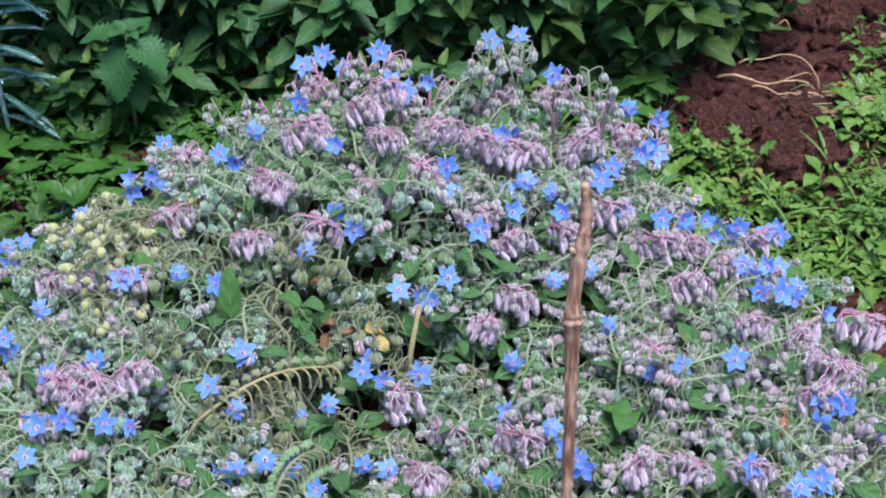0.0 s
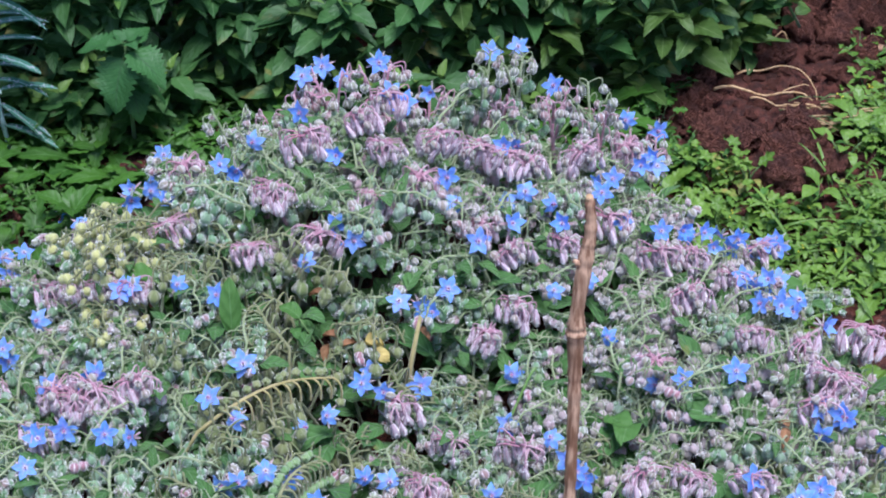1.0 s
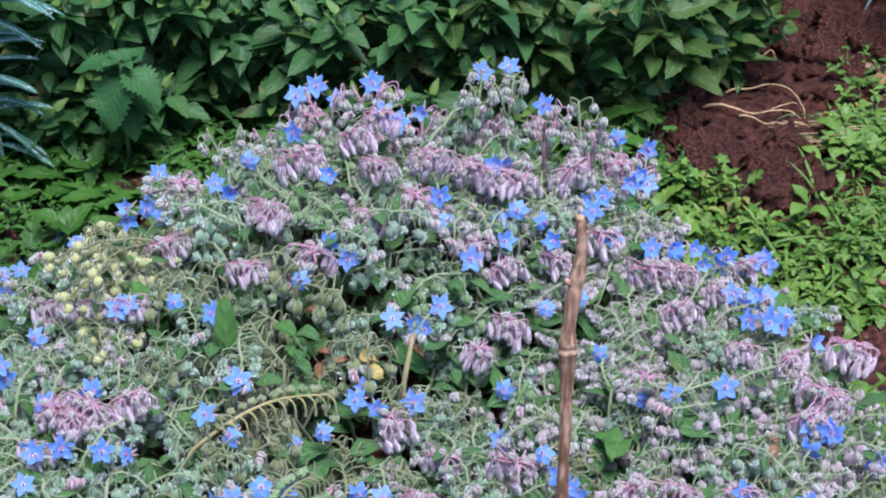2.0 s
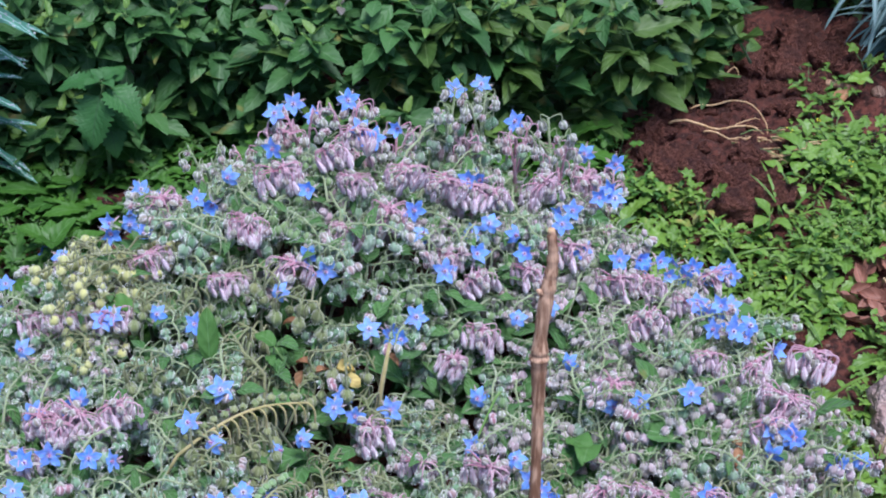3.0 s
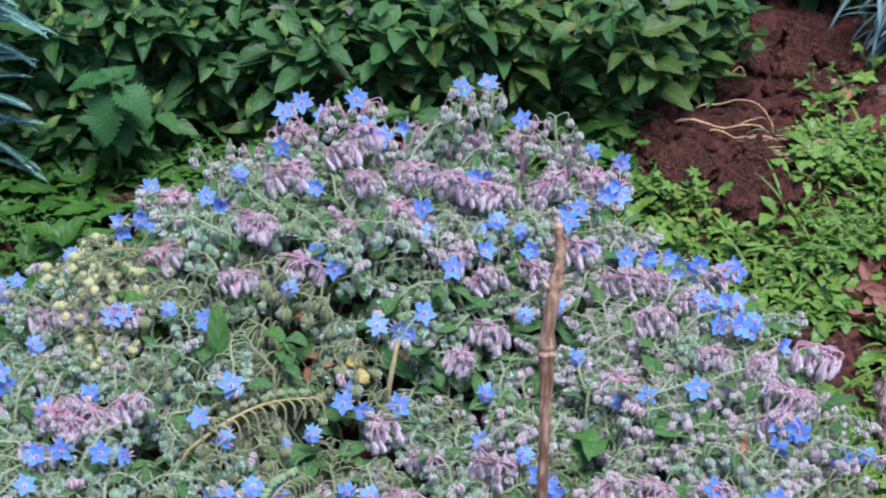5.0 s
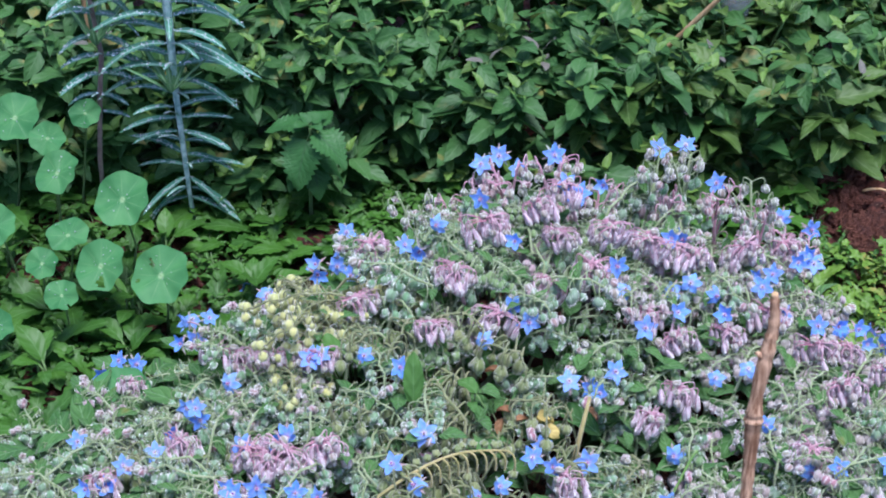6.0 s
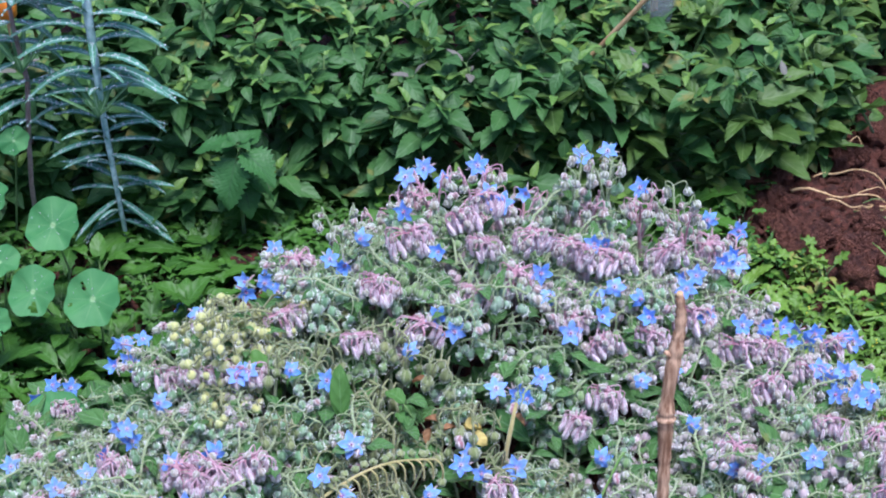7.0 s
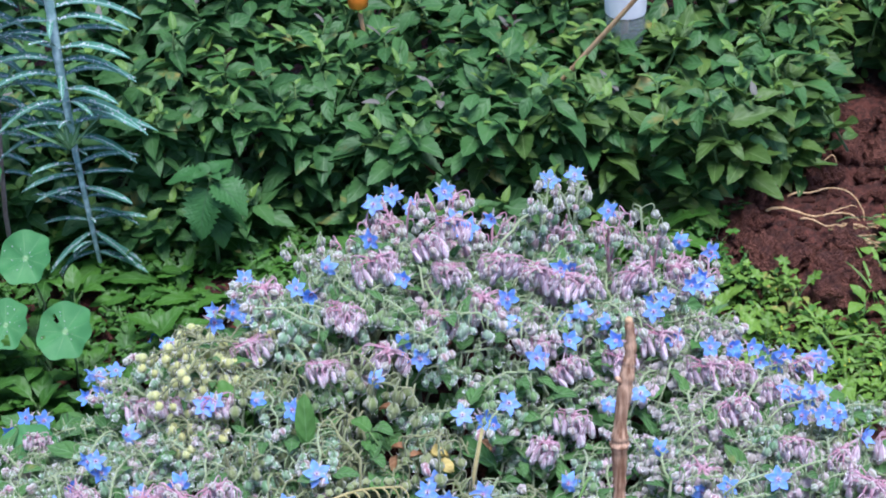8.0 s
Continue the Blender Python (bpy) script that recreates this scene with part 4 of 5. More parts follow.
def build_hedge():
    rng = random.Random(23)
    leaves = [shrub_leaf_mesh(600 + i) for i in range(8)]
    olive = [shrub_leaf_mesh(630 + i, False, SHRUB_OLIVE) for i in range(8)]
    tips = [shrub_leaf_mesh(650 + i, True) for i in range(4)]
    spikes = [shrub_leaf_mesh(670 + i, True, SHRUB_SPIKE) for i in range(2)]
    b = Build()
    b.tube([(0, 0, -0.09), (0.002, 0, -0.05), (0, 0.001, -0.02), (0, 0, 0)], [0.0022, 0.002, 0.0016, 0.001], 5)
    twig = b.mesh("twig", [STEM_GREEN])
    shrubs, tried, shoots = {}, 0, []
    while tried < 6000 and len(shoots) < 262:
        tried += 1
        x, s = rng.uniform(-0.90, 0.80), rng.uniform(0.03, 0.64)
        at, face = hedge_skin(x, s)
        if any((x - a.x) ** 2 + (at.y - a.y) ** 2 + (at.z - a.z) ** 2 < 0.046 ** 2 for a in shoots):
            continue
        at = at + Vector((0, 0, rng.uniform(-0.012, 0.022))) - face * rng.uniform(0, 0.02)
        shoots.append(at)
        key = (math.floor((x + 0.92) / 0.22), s > 0.28)
        if key not in shrubs:
            foot = Vector((x, hedge_front(x) + (0.06 if s <= 0.28 else 0.22), 0))
            foot.z = lift(foot.x, foot.y)
            shrubs[key] = thing("shrub", foot, "bushy green shrub with pointed opposite leaves behind the bed", "shrub", "shrubs of the hedge")
            for i in range(5):
                trunk = Build()
                end = foot + Vector((rng.uniform(-0.08, 0.08), rng.uniform(-0.06, 0.06), 0.16 if s <= 0.28 else 0.22))
                trunk.tube([foot + Vector((rng.uniform(-0.05, 0.05), 0, -0.01)), foot.lerp(end, 0.5), end], [0.005, 0.004, 0.003], 6)
                part("stem", trunk.mesh("stem", [STEM_GREEN]), shrubs[key])
        shrub = shrubs[key]
        lean = (face * 0.55 + Vector((rng.uniform(-0.6, 0.6), rng.uniform(-0.35, 0.35), 0.85))).normalized()
        part("twig", twig, shrub, spot(*at, toward(lean)))
        spiky = rng.random() < 0.14 and s > 0.12
        for k in range(5):
            p = at - lean * (0.001 + k * rng.uniform(0.012, 0.019))
            turn = (k % 2) * math.pi / 2 + rng.uniform(-0.4, 0.4)
            for half in (0, math.pi):
                young = k == 0
                size = rng.uniform(0.7, 1.05) if young else rng.uniform(0.75, 1.6) * (0.7 if k == 1 else 1.0)
                pitch = rng.uniform(0.35, 1.0) if young else rng.uniform(0.1, 0.8) if k == 1 else rng.uniform(-0.35, 0.55)
                m = spot(*p, toward(lean.lerp(Vector((0, 0, 1)), 0.8)) @ Matrix.Rotation(turn + half + rng.uniform(-0.25, 0.25), 4, "Z") @ Matrix.Rotation(pitch, 4, "X") @ Matrix.Rotation(rng.uniform(-0.4, 0.4), 4, "Y"), size)
                # Besides young tips, more pale leaves on top paint its stronger light.
                part("leaf", rng.choice((spikes if spiky else tips) if young or (k == 1 and s > 0.25 and rng.random() < 0.4) else olive if x + rng.uniform(-0.25, 0.25) > 0.05 else leaves), shrub, m)
    # the uncountable leaves inside
    inner = Build()
    for i in range(7400):
        x, s = rng.uniform(-0.98, 0.88), rng.uniform(-0.02, 0.95)
        at, face = hedge_skin(x, max(s, 0))
        near = i % 3 == 0
        at = at - face.normalized() * (rng.uniform(0.0, 0.035) if near else rng.uniform(0.03, 0.12))
        if at.z < lift(at.x, at.y) + 0.01:
            continue
        size = rng.uniform(0.026, 0.046) if near else rng.uniform(0.04, 0.065)
        m = spot(*at, toward((rng.uniform(-0.7, 0.7), rng.uniform(-0.9, 0.5), 1)) @ Matrix.Rotation(rng.uniform(0, 6.28), 4, "Z"))
        inner.leaf(m, size, size * 0.52, 0, 4, 0.3, 0.3, 0, 0.36)
    # further shoots between the countable ones
    for i in range(400):
        skirt = i % 3 == 0
        x, s = rng.uniform(-0.95, 0.12 if skirt else 0.85), rng.uniform(0.01, 0.12) if skirt else rng.uniform(0.0, 0.68)
        at, face = hedge_skin(x, s)
        at = at + Vector((0, -0.05 if skirt else 0, 0)) + Vector((0, 0, rng.uniform(-0.02, 0.012))) - face * rng.uniform(0.0, 0.03)
        lean = (face * 0.55 + Vector((rng.uniform(-0.7, 0.7), rng.uniform(-0.35, 0.35), 0.85))).normalized()
        for k in range(4):
            p = at - lean * (0.001 + k * rng.uniform(0.010, 0.017))
            turn = (k % 2) * math.pi / 2 + rng.uniform(-0.4, 0.4)
            for half in (0, math.pi):
                size = 0.024 if k == 0 else rng.uniform(0.034, 0.062)
                pitch = rng.uniform(0.4, 1.0) if k == 0 else rng.uniform(-0.3, 0.6)
                m = spot(*p, toward(lean.lerp(Vector((0, 0, 1)), 0.8)) @ Matrix.Rotation(turn + half, 4, "Z") @ Matrix.Rotation(pitch, 4, "X") @ Matrix.Rotation(rng.uniform(-0.4, 0.4), 4, "Y"))
                inner.leaf(m, size, size * rng.uniform(0.42, 0.54), 1 if k == 0 else 2 if x > 0.05 else 0, 11, 0.3, rng.uniform(-0.05, 0.4), 0.07, 0.34, wave=0.05)
    tagged(new("shrub_foliage", inner.mesh("shrub_foliage", [SHRUB, SHRUB_TIP, SHRUB_OLIVE])), "shaded inner leaves of the green shrub hedge", "foliage", kind="stuff")


build_hedge()


# ---- spurge: tall stems with long narrow leaves ----
def narrow_leaf_mesh(seed, length, width, material, droop, dew=True):
    rng, b = random.Random(seed), Build()
    b.leaf(Matrix(), length, width, 0, 10, 0.2, droop, belly=0.45, tip=0.55)
    if dew:
        for i in range(28):
            s = rng.uniform(0.05, 0.95)
            p = Vector((rng.uniform(-0.25, 0.25) * width, length * s * (1 - 0.35 * droop * s), 0.0008 - droop * length * s * s))
            r = rng.uniform(0.0007, 0.0016)
            b.pod(Matrix.Translation(p + Vector((0, 0, r))), 2 * r, r, 1, ((0, 0.3), (0.25, 0.87), (0.6, 0.95), (1, 0.3)), 0, 6)
    return b.mesh("leaf", [material, DEW])


def build_spurge(path, radii, seed, spacing, leaf_length, shoot=None, stem=None, drop=0.0, start=0.055):
    rng = random.Random(seed)
    path = [Vector(p) for p in path]
    plant = thing("spurge", (path[0].x, path[0].y, lift(path[0].x, path[0].y)), "tall caper spurge with long narrow dew-covered blue-green leaves", "plant", "spurges in front of the hedge")
    leaves = [narrow_leaf_mesh(seed + i, leaf_length, 0.0148, SPURGE, 0.40 + 0.07 * i) for i in range(5)]
    straight = [narrow_leaf_mesh(seed + 10 + i, leaf_length * 0.9, 0.0132, SPURGE, 0.22 + 0.10 * i) for i in range(3)]
    b = Build()
    b.tube(path, radii, 8)
    part("stem", b.mesh("stem", [stem or STEM_BLUE]), plant, Matrix(), "purplish stem" if stem else "pale bloom-covered stem")
    total = sum((q - p).length for p, q in zip(path, path[1:]))
    far, k = start, 0
    while far < total:
        rest = far
        for p, q in zip(path, path[1:]):
            if rest <= (q - p).length:
                break
            rest -= (q - p).length
        place = p.lerp(q, rest / (q - p).length)
        low = far < 0.21
        turns = (0, math.pi, -math.pi / 2 + rng.uniform(-0.9, 0.9)) if k % 2 else (rng.uniform(-0.5, 0.3), math.pi + rng.uniform(-0.3, 0.5))
        for rank, turn in enumerate(turns):
            turn += rng.uniform(-0.35, 0.35) - math.pi / 2
            pitch = (rng.uniform(-0.5, 0.1) if far < 0.09 else rng.uniform(0.15, 0.55) if low else rng.uniform(0.35, 0.65)) - drop
            size = rng.uniform(0.85, 1.12) * (0.85 if low else 1)
            if rank == 2:
                pitch, size = rng.uniform(0.6, 1.1), size * 0.6
            part("leaf", rng.choice(straight if low else leaves), plant, spot(*place, Matrix.Rotation(turn, 4, "Z") @ Matrix.Rotation(pitch, 4, "X"), size))
        far += spacing * rng.uniform(0.85, 1.15)
        k += 1
    if shoot:
        young = narrow_leaf_mesh(seed + 20, 0.068, 0.0085, SPURGE_YOUNG, 0.06, False)
        for i in range(10):
            part("leaf", young, plant, spot(*shoot, Matrix.Rotation(i * 2.4, 4, "Z") @ Matrix.Rotation(rng.uniform(0.7, 1.3), 4, "X"), rng.uniform(0.7, 1.1)), "fresh green young leaf")
    return plant


SPURGE_YOUNG = leaf_material("spurge_young_leaf", (0.075, 0.20, 0.085), (0.13, 0.28, 0.11), (0.30, 0.45, 0.28), 0.4, 3, 0, 0.0, 0.12)
build_spurge([(-0.508, 1.865, 0.05), (-0.511, 1.86, 0.116), (-0.518, 1.86, 0.246), (-0.521, 1.86, 0.387), (-0.523, 1.87, 0.48), (-0.524, 1.875, 0.56)],
             [0.0026, 0.0030, 0.0040, 0.0056, 0.0062, 0.0055], 700, 0.0165, 0.095, (-0.520, 1.845, 0.262))
build_spurge([(-0.625, 1.88, 0.05), (-0.621, 1.87, 0.15), (-0.612, 1.865, 0.24), (-0.604, 1.862, 0.30), (-0.612, 1.865, 0.37), (-0.616, 1.87, 0.46)],
             [0.003, 0.003, 0.0032, 0.0032, 0.0028, 0.002], 740, 0.026, 0.060, (-0.606, 1.85, 0.318), STEM_PURPLE, 0.3, 0.17)


def build_grey_plant(x, y):
    rng = random.Random(77)
    plant = thing("grey_leaved_plant", (x, y, lift(x, y)), "silvery blue-grey plant with narrow drooping leaves beside the soil patch", "plant")
    leaves = [narrow_leaf_mesh(760 + i, 0.095, 0.0070, LAVENDER, 0.2 + 0.15 * i, False) for i in range(4)]
    for i in range(7):
        lean = Vector((rng.uniform(-0.5, 0.5), rng.uniform(-0.6, 0.2), 1)).normalized()
        foot, tall = Vector((x + rng.uniform(-0.02, 0.02), y + rng.uniform(-0.02, 0.02), lift(x, y) - 0.005)), rng.uniform(0.13, 0.22)
        b = Build()
        b.tube([foot, foot + lean * tall * 0.5, foot + lean * tall], [0.004, 0.003, 0.002], 6)
        part("stem", b.mesh("stem", [STEM_BLUE]), plant)
        for k in range(20):
            p = foot + lean * tall * (0.15 + 0.85 * k / 19)
            part("leaf", rng.choice(leaves), plant, spot(*p, Matrix.Rotation(k * 2.4, 4, "Z") @ Matrix.Rotation(rng.uniform(-0.7, 0.5), 4, "X"), rng.uniform(0.8, 1.1)))


build_grey_plant(0.655, 2.175)


# ---- nasturtium ----
def build_nasturtium():
    rng = random.Random(31)
    plant = thing("nasturtium", (-0.60, 1.70, lift(-0.60, 1.70)), "nasturtium with round dew-dotted leaves, some eaten through", "plant")
    rows = [(-0.648, 1.773, 0.189, 0.027, 0.6), (-0.566, 1.744, 0.175, 0.033, 0.75), (-0.580, 1.670, 0.132, 0.030, 0.8), (-0.509, 1.661, 0.129, 0.034, 0.8), (-0.624, 1.704, 0.149, 0.023, 0.4),
            (-0.649, 1.672, 0.130, 0.020, 0.5), (-0.620, 1.637, 0.112, 0.020, 0.6), (-0.625, 1.839, 0.232, 0.018, 1.2), (-0.666, 1.811, 0.212, 0.021, 0.9), (-0.709, 1.833, 0.225, 0.031, 0.6),
            (-0.710, 1.713, 0.152, 0.024, 0.7), (-0.690, 1.603, 0.091, 0.020, 0.6), (-0.533, 1.533, 0.063, 0.029, 0.6)]
    for i, (x, y, z, r, tilt) in enumerate(rows):
        b = Build()
        holes = ((2, 30), (3, 29), (3, 30), (3, 31), (4, 30), (4, 31), (2, 31)) if i == 2 else ((2, 12), (3, 12), (2, 13), (4, 20)) if i == 3 else ((4, 4), (5, 4)) if i == 6 else ()
        m = spot(x, y, z, toward((rng.uniform(-0.25, 0.25), -tilt, 1), rng.uniform(0, 6.28) if i > 3 else 0.4))
        b.disc(m, r * 1.05, 0, 7, 0.09, 0.12, 42, holes)
        foot = Vector((x + rng.uniform(-0.03, 0.03), y + rng.uniform(0.0, 0.04), lift(x, y) - 0.004))
        head = Vector((x, y, z - 0.0005))
        b.tube([foot, foot.lerp(head, 0.4) + Vector((rng.uniform(-0.012, 0.012), 0.012, 0)), foot.lerp(head, 0.8) + Vector((0, 0.008, 0)), head], [0.0016, 0.0015, 0.0013, 0.0012], 5, 1)
        for k in range(14 if i < 4 else 5):
            q, s, d = rng.uniform(0, 6.28), r * rng.uniform(0.1, 0.85), rng.uniform(0.0004, 0.0010)
            b.pod(m @ Matrix.Translation((s * math.cos(q), s * math.sin(q), 0.12 * s * s / r + 0.0035 * s / r + d)), 2 * d, d, 2, ((0, 0.3), (0.25, 0.87), (0.6, 0.95), (1, 0.3)), 0, 6)
        part("leaf", b.mesh("leaf", [NASTURTIUM, STEM_GREEN, DEW]), plant)


build_nasturtium()


# ---- nettle ----
def build_nettle():
    rng = random.Random(41)
    plant = thing("nettle", (-0.363, 1.88, lift(-0.363, 1.88)), "young nettle with broad toothed green leaves", "plant")
    top = Vector((-0.358, 1.858, 0.214))
    b = Build()
    b.tube([(-0.363, 1.88, lift(-0.363, 1.88) - 0.01), (-0.362, 1.872, 0.13), tuple(top)], [0.003, 0.0026, 0.0018], 6)
    part("stem", b.mesh("stem", [STEM_GREEN]), plant)
    b = Build()
    b.leaf(Matrix.Translation((0, 0.008, 0)), 0.058, 0.044, 0, 19, 0.22, 0.30, 0.15, 0.29, 1.0, wave=0.05)
    b.tube([(0, 0, 0), (0, 0.01, 0)], [0.0012, 0.001], 4, 1)
    leaf = b.mesh("leaf", [NETTLE, STEM_GREEN])
    for turn, pitch, drop, size in ((1.45, 0.05, 0.0, 0.95), (-2.15, -0.30, 0.002, 1.05), (2.75, -0.80, 0.006, 1.2), (-0.5, 0.35, 0.004, 0.75), (1.9, -0.75, 0.045, 0.9), (-1.5, -0.5, 0.045, 0.85),
                                    (-2.7, -0.75, 0.05, 0.8), (0.4, -0.3, 0.05, 0.8), (2.3, 0.5, -0.004, 0.42), (-0.9, 0.6, -0.004, 0.42), (-2.4, 0.45, -0.003, 0.40), (0.8, 0.7, -0.004, 0.35)):
        part("leaf", leaf, plant, spot(top.x, top.y + drop * 0.1, top.z - drop, Matrix.Rotation(turn, 4, "Z") @ Matrix.Rotation(pitch, 4, "X"), size))


build_nettle()


# ---- weeds ----
def weed_parts():
    rng, kinds = random.Random(51), {}
    for light in (False, True):
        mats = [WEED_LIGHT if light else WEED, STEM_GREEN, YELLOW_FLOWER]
        lobed, round_, sprig, oval, grass = [], [], [], [], []
        for i in range(4):
            b = Build()
            length = rng.uniform(0.06, 0.10)
            b.leaf(Matrix(), length, length * rng.uniform(0.30, 0.40), 0, 17, 0.30, rng.uniform(0.25, 0.7), belly=0.62, tip=0.7, lobed=0.44, wave=0.09)
            lobed.append(b.mesh("leaf", mats))
            b = Build()
            length = rng.uniform(0.025, 0.042)
            b.leaf(Matrix.Translation((0, 0.02, 0.012)), length, length * 0.5, 0, 7, 0.25, rng.uniform(0.3, 0.6), belly=0.5, wave=0.06)
            b.tube([(0, 0, 0), (0, 0.012, 0.009), (0, 0.022, 0.012)], [0.0011, 0.001, 0.0009], 4, 1)
            oval.append(b.mesh("leaf", mats))
            b = Build()
            height = rng.uniform(0.02, 0.045)
            b.tube([(0, 0, 0), (0, 0.012, height * 0.6), (0, 0.03, height)], [0.001, 0.0009, 0.0008], 4, 1)
            b.disc(Matrix.Translation((0, 0.03, height)) @ Matrix.Rotation(rng.uniform(0.0, 0.5), 4, "X"), rng.uniform(0.011, 0.017), 0, 5 + i % 2, 0.38, 0.1, 30)
            round_.append(b.mesh("leaf", mats))
            b = Build()
            path = [Vector((0.008 * math.sin(s * 4 + i), 0.05 * s, 0.045 * s - 0.012 * s * s)) for s in np.linspace(0, 1, 6)]
            b.tube(path, [0.001, 0.001, 0.0009, 0.0008, 0.0007, 0.0006], 4, 1)
            for h in range(7):
                turn = Matrix.Rotation(h * 0.9 + i, 4, "Z")
                if h:
                    b.tube([turn @ p for p in path], [0.001, 0.001, 0.0009, 0.0008, 0.0007, 0.0006], 4, 1)
                for k in range(14):
                    p = turn @ path[min(5, 1 + k // 3)]
                    size = rng.uniform(0.010, 0.017)
                    b.leaf(Matrix.Translation(p + Vector((rng.uniform(-0.004, 0.004), rng.uniform(-0.006, 0.006), 0))) @ Matrix.Rotation(k * 2.4 + h, 4, "Z") @ Matrix.Rotation(rng.uniform(-0.3, 0.6), 4, "X"), size, size * 0.5, 0, 4, 0.3, 0.3)
                if light and i == 0 and h % 3 == 0:
                    for k in range(3):
                        b.pod(Matrix.Translation(turn @ path[5] + Vector((rng.uniform(-0.006, 0.006), rng.uniform(-0.004, 0.008), rng.uniform(0.002, 0.008)))), 0.0022, 0.0012, 2, ROUND, 0, 6)
            sprig.append(b.mesh("foliage", mats))
            b = Build()
            length = rng.uniform(0.055, 0.095)
            b.leaf(Matrix(), length, rng.uniform(0.004, 0.007), 0, 9, 0.5, rng.uniform(0.3, 0.8), belly=0.35, tip=0.6)
            grass.append(b.mesh("blade", mats))
        kinds[light] = (lobed, round_, sprig, oval, grass)
    return kinds


BARE = [(0.38, 2.28), (0.27, 2.0), (0.265, 1.88), (0.34, 1.855), (0.36, 1.81), (0.395, 1.785), (0.447, 1.80), (0.470, 1.857), (0.485, 1.90), (0.515, 1.965), (0.515, 2.02), (0.55, 2.09), (0.66, 2.13), (0.72, 2.28)]


def build_weeds():
    rng, kinds = random.Random(61), weed_parts()
    names = (("dandelion_weed", "leafy weed rosette with lobed green leaves", "weed"), ("cranesbill_weed", "low weed with small round lobed leaves", "weed"),
             ("chickweed", "low spreading weed with tiny green leaves", "weed"), ("broadleaf_weed", "low weed with oval green leaves", "weed"), ("grass_tuft", "tuft of arching green grass blades", "grass"))
    taken = []

    def sow(x, y, kind, light, leaves, size):
        name, label, category = names[kind]
        z = lift(x, y)
        weed = thing(name, (x, y, z), label + (" beside the soil patch" if x > 0 else " under the hedge"), category, "weeds round the bed")
        if kind == 2:
            tagged(part("foliage", rng.choice(kinds[light][2]), weed, spot(x, y, z, Matrix.Rotation(rng.uniform(0, 6.28), 4, "Z"), size)), kind="stuff")
            return
        for i in range(leaves):
            turn = Matrix.Rotation(i * 2.4 + rng.uniform(-0.4, 0.4), 4, "Z") @ Matrix.Rotation(rng.uniform(0.25, 1.15) if kind in (0, 3, 4) else rng.uniform(-0.1, 0.5), 4, "X")
            mesh = rng.choice(kinds[light][kind])
            r = 0.006
            part("blade" if kind == 4 else "leaf", mesh, weed, spot(x + rng.uniform(-r, r), y + rng.uniform(-r, r), z - 0.002 + (rng.uniform(0, 0.012) if kind else 0), turn, size * rng.uniform(0.75, 1.2)))

    tries = 0
    while tries < 6000:
        tries += 1
        x, y = rng.uniform(-0.86, 0.76), rng.uniform(1.18, 2.28)
        left, right = (x < -0.22 and y > 1.42 or x < 0.24 and y > 1.80) and y < hedge_front(x) - 0.04, x >= 0.24 and y < 2.25
        if not (left or right) or inside(x, y, EDGE):
            continue
        bare = right and (inside(x, y, BARE) or ((x - 0.46) / 0.07) ** 2 + ((y - 1.575) / 0.06) ** 2 < 1 or (x - 0.575) ** 2 + (y - 1.45) ** 2 < 0.075 ** 2 or (x > 0.505 and 1.62 < y < 1.75) or (x - 0.485) ** 2 + (y - 1.63) ** 2 < 0.025 ** 2)
        sparse = right and (y > 2.0 or (x > 0.52 and y > 1.96))
        if bare or (left and (x + 0.47) ** 2 + (y - 1.665) ** 2 < 0.035 ** 2):
            continue
        gap = 0.037 if left else 0.072 if sparse else 0.0225
        if any((x - a) ** 2 + (y - b) ** 2 < gap * gap for a, b in taken):
            continue
        taken.append((x, y))
        pick = rng.random()
        if left:
            kind = 0 if pick < 0.62 else 1 if pick < 0.68 else 2 if pick < 0.82 else 3
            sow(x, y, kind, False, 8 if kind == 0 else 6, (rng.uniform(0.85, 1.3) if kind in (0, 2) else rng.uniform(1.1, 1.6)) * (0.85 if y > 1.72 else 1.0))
        else:
            kind = 0 if pick < 0.24 else 1 if pick < 0.42 else 2 if pick < 0.60 else 4 if pick < 0.80 else 3
            # Close to the hedge the darker leaf puts its shade into the colour.
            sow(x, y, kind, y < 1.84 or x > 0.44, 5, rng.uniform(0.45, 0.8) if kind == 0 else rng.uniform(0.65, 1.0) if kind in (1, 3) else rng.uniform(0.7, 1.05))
    carpet = Build()
    for i in range(9400):
        left = i >= 7000
        x, y = (rng.uniform(-0.86, 0.24), rng.uniform(1.45, 2.0)) if left else (rng.uniform(0.2, 0.76), rng.uniform(1.18, 2.0))
        if inside(x, y, EDGE) or inside(x, y, BARE) or (left and x > -0.22 and y < 1.79) or y > 1.96 or (x - 0.575) ** 2 + (y - 1.45) ** 2 < 0.075 ** 2 or (x > 0.505 and 1.62 < y < 1.75) or ((x - 0.46) / 0.07) ** 2 + ((y - 1.575) / 0.06) ** 2 < 1 or noise.noise((x * 14, y * 14, 2)) < -0.28:
            continue
        size = rng.uniform(0.010, 0.028) if left else rng.uniform(0.008, 0.019)
        # Index 1, the dark leaf, paints shade into the left carpet.
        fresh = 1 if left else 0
        m = spot(x, y, lift(x, y) + rng.uniform(0.002, 0.022), Matrix.Rotation(rng.uniform(0, 6.28), 4, "Z") @ Matrix.Rotation(rng.uniform(-0.2, 0.7), 4, "X"))
        pick = rng.random()
